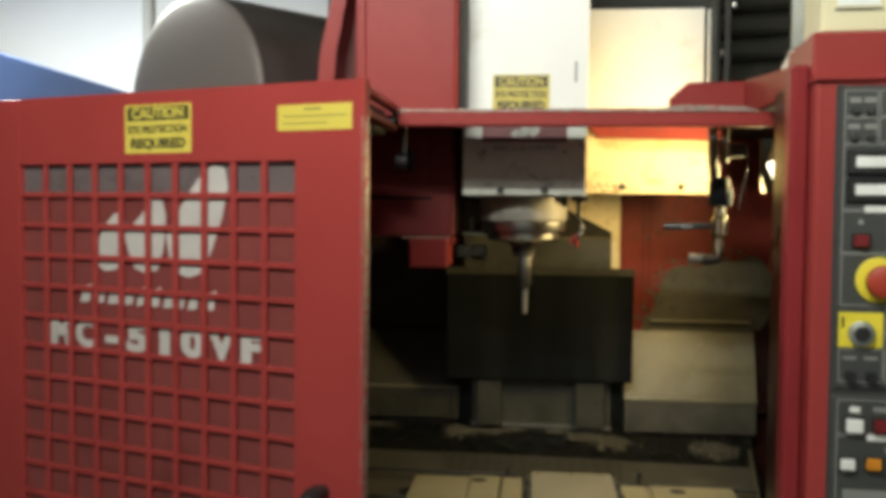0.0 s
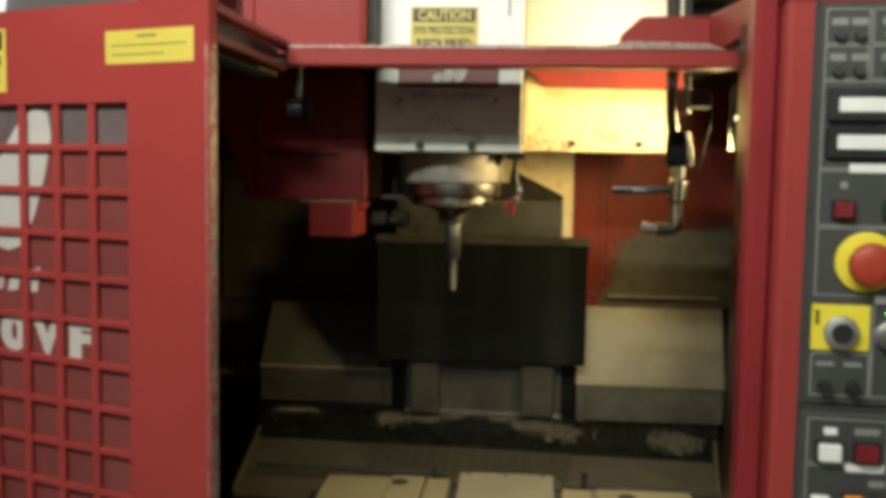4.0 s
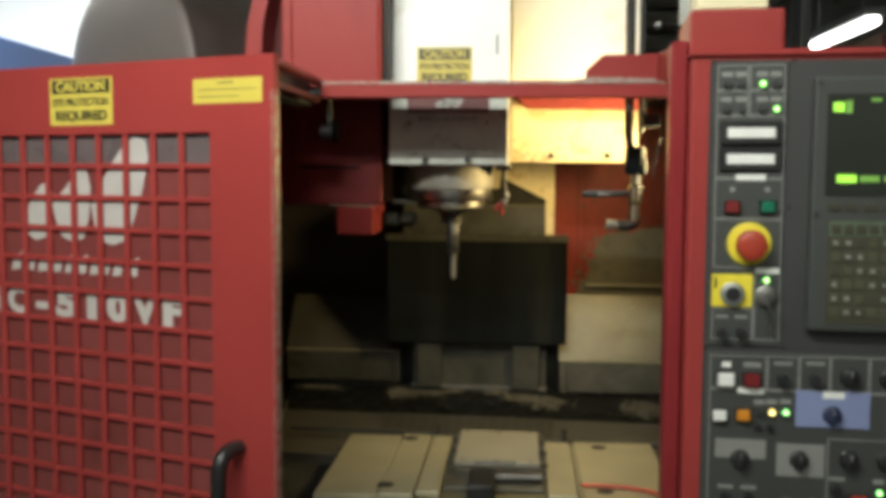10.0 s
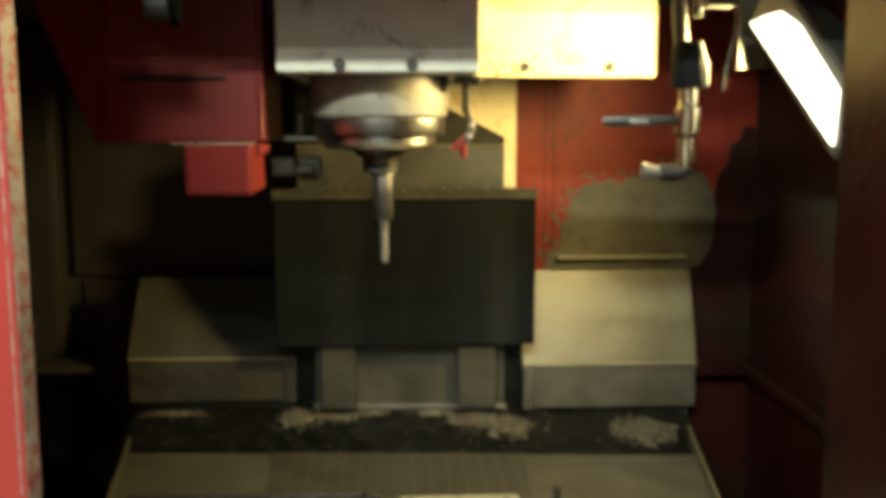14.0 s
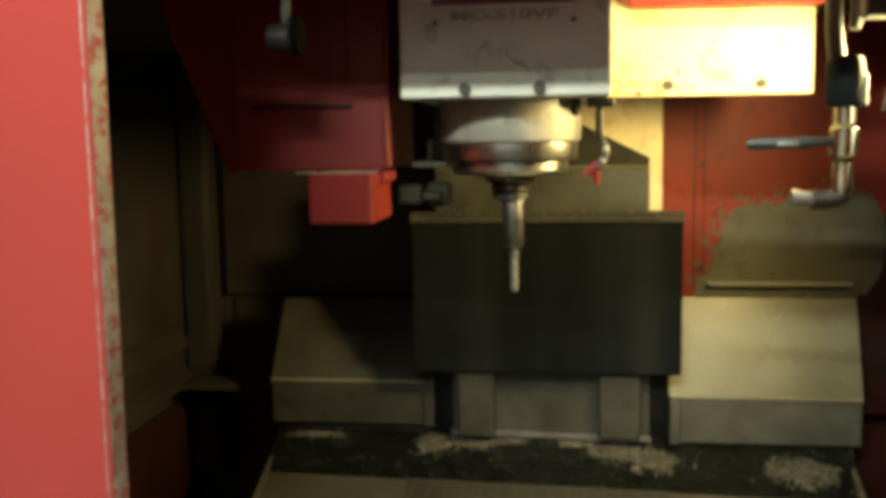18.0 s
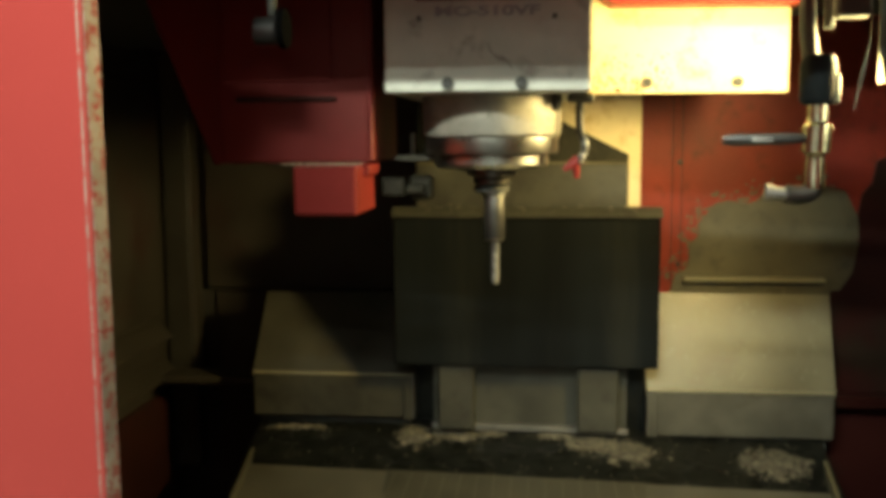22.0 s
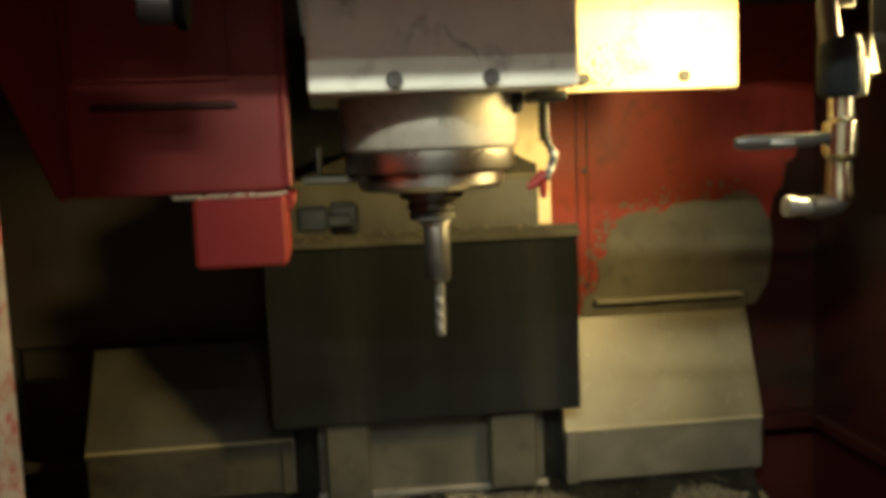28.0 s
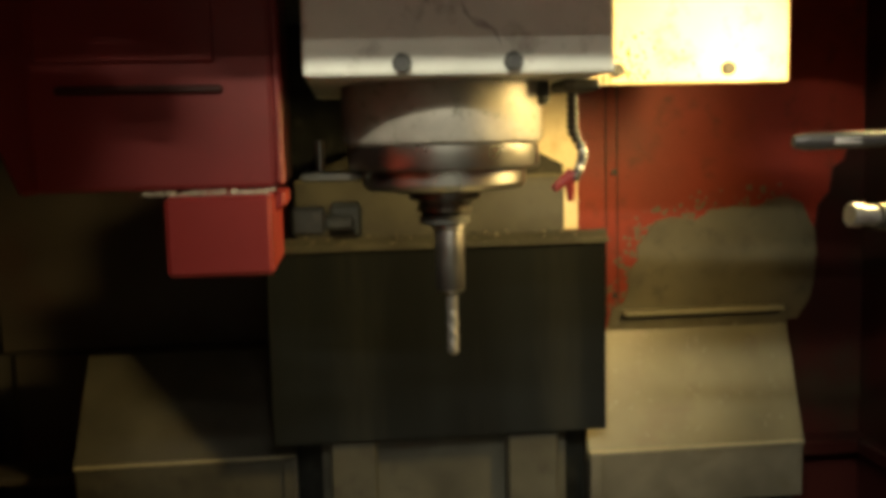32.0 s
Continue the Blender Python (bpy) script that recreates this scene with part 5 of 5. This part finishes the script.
for i in range(4):
    z = 1.83 + 0.15 * i
    part("clip", lathe([(0.010, 0), (0.014, 0.006), (0.014, 0.022), (0.010, 0.026)], None, 14, m=Matrix.Translation((0.475 + 0.04 * i, 2.99, z)) @ pose(0, 0, 0, 75, 20 * i, 40)), CHROME, hb, "shiny clip", smooth=True)
part("edge_post", box(0.955, 0.985, 2.98, 3.10, 1.60, 2.75, 0.004), DARK, hb)
part("bracket", box(0.36, 1.0, 3.06, 3.09, 1.68, 1.74, 0.004), DARK, hb)
part("stand", box(0.55, 0.62, 3.09, 3.15, 0, 1.73, 0.004), DARK, hb)
cd = thing("conduit", (-2.22, 5.17, 0), "pale conduit up the white workshop wall", "conduit")
part("pipe", tube([(-2.22, 5.165, 0.1), (-2.22, 5.165, 4.9)], 0.03, 12), WALLS, cd, smooth=True)
part("clip", box(-2.27, -2.17, 5.13, 5.20, 2.9, 2.95, 0.004), GALV, cd)

# ---- swarf ----
random.seed(21)


def swarf(name, n, region, zf, label, size=(0.0012, 0.0038)):
    bm = bmesh.new()
    verts, faces = [], []
    for i in range(n):
        x, y = region()
        z = zf(x, y)
        s = random.uniform(*size)
        q = Euler((random.uniform(0, 3), random.uniform(0, 3), random.uniform(0, 3))).to_matrix()
        base = len(verts)
        for d in ((-1, -0.35, 0), (1, -0.35, 0.1), (1.1, 0.35, 0.3), (-0.9, 0.35, -0.2), (0, 0, 0.5)):
            verts.append(Vector((x, y, z)) + q @ (Vector(d) * s))
        faces += [(base, base + 1, base + 4), (base + 1, base + 2, base + 4), (base + 2, base + 3, base + 4), (base + 3, base, base + 4), (base, base + 3, base + 2, base + 1)]
    bm.free()
    me = bpy.data.meshes.new(name)
    me.from_pydata(verts, [], faces)
    ob = lay(name, me, CHIP, None)
    return tagged(ob, label, "metal chips", kind="stuff")


def trough_z(y):
    return 0.846 + 0.068 * (y - 2.33) / 0.23


def trough_front(x):
    return YB - 0.059 * (x + 0.545) + 0.004


HEAP = mat("matted_grey_chips", (0.112, 0.102, 0.078), 0.5, 0.3, vary=0.7, scale=170, dirt=(0.018, 0.017, 0.014), dirt_amount=0.5, dirt_scale=120, bump=0.9, grain=420)
HEAPS = [(-0.235, 2.515, 0.035, 0.035), (-0.16, 2.52, 0.05, 0.022), (-0.09, 2.528, 0.03, 0.014), (0.03, 2.525, 0.05, 0.014), (0.11, 2.50, 0.06, 0.032), (0.17, 2.475, 0.045, 0.036), (0.43, 2.455, 0.06, 0.045), (-0.47, 2.53, 0.06, 0.010)]


def heaps():
    """Chips and black sludge lying in the trough, one uneven sheet with a ragged border between the two."""
    verts, faces, which, nx, ny = [], [], [], 340, 46
    for j in range(ny + 1):
        for i in range(nx + 1):
            x = -0.548 + 1.055 * i / nx
            y0 = trough_front(x) + 0.004 * noise.noise((x * 60, 0, 3))
            y = y0 + (2.556 - y0) * j / ny
            p = Vector((x * 1.0, y, 0))
            lump = max(0, 0.012 * noise.noise(p * 22) + 0.007 * noise.noise(p * 60))
            chips = max(math.exp(-((x - cx) / rx) ** 2 - ((y - cy) / ry) ** 2) for cx, cy, rx, ry in HEAPS)
            z = trough_z(y) + 0.003 + lump * (0.4 if j else 0) + 0.008 * chips + (0.0022 * noise.noise(p * 420) if chips > 0.3 else 0)
            verts.append((x, y, z))
    for j in range(ny):
        for i in range(nx):
            k = j * (nx + 1) + i
            faces.append((k, k + 1, k + nx + 2, k + nx + 1))
            x, y, _ = verts[k]
            chips = max(math.exp(-((x - cx) / rx) ** 2 - ((y - cy) / ry) ** 2) for cx, cy, rx, ry in HEAPS)
            which.append(1 if chips + 0.35 * noise.noise(Vector((x, y, 5)) * 55) + 0.4 * noise.noise(Vector((x, y, 9)) * 170) > 0.42 else 0)
    me = bpy.data.meshes.new("chip_bed")
    me.from_pydata(verts, [], faces)
    me.materials.append(SLUDGE)
    me.materials.append(HEAP)
    for f, w in zip(me.polygons, which):
        f.material_index = w
        f.use_smooth = w == 0
    tagged(lay("chip_bed", me, SLUDGE, None), "black sludge and matted grey chips filling the trough", "metal chips", kind="stuff")


heaps()


def trough():
    if random.random() < 0.07:
        x = random.uniform(-0.52, 0.49)
        return x, random.uniform(trough_front(x), 2.545)
    cx, cy, rx, ry = random.choice(HEAPS)
    x = min(0.50, max(-0.53, random.gauss(cx, rx * 0.5)))
    return x, max(trough_front(x) + 0.004, min(2.55, random.gauss(cy, ry * 0.45)))


swarf("swarf", 2300, trough, lambda x, y: trough_z(y) + random.uniform(0.004, 0.013), "bright metal chips in the oily trough", (0.0008, 0.0028))
swarf("swarf_on_cover", 90, lambda: (random.uniform(0.21, 0.55), random.uniform(2.535, 2.597)), lambda x, y: 1.004 + (y - 2.531) * 2.716 + 0.002, "bright chips on the tan way cover", (0.001, 0.003))
swarf("swarf_on_ledge", 40, lambda: (random.uniform(0.285, 0.535), random.uniform(2.579, 2.598)), lambda x, y: 1.2115, "bright chips on the narrow wall ledge", (0.001, 0.0028))
swarf("swarf_on_cap", 70, lambda: (random.uniform(-0.26, 0.22), random.uniform(2.478, 2.492)), lambda x, y: 1.336 + 1.28 * (y - 2.476), "bright chips on the apron's cap", (0.001, 0.003))
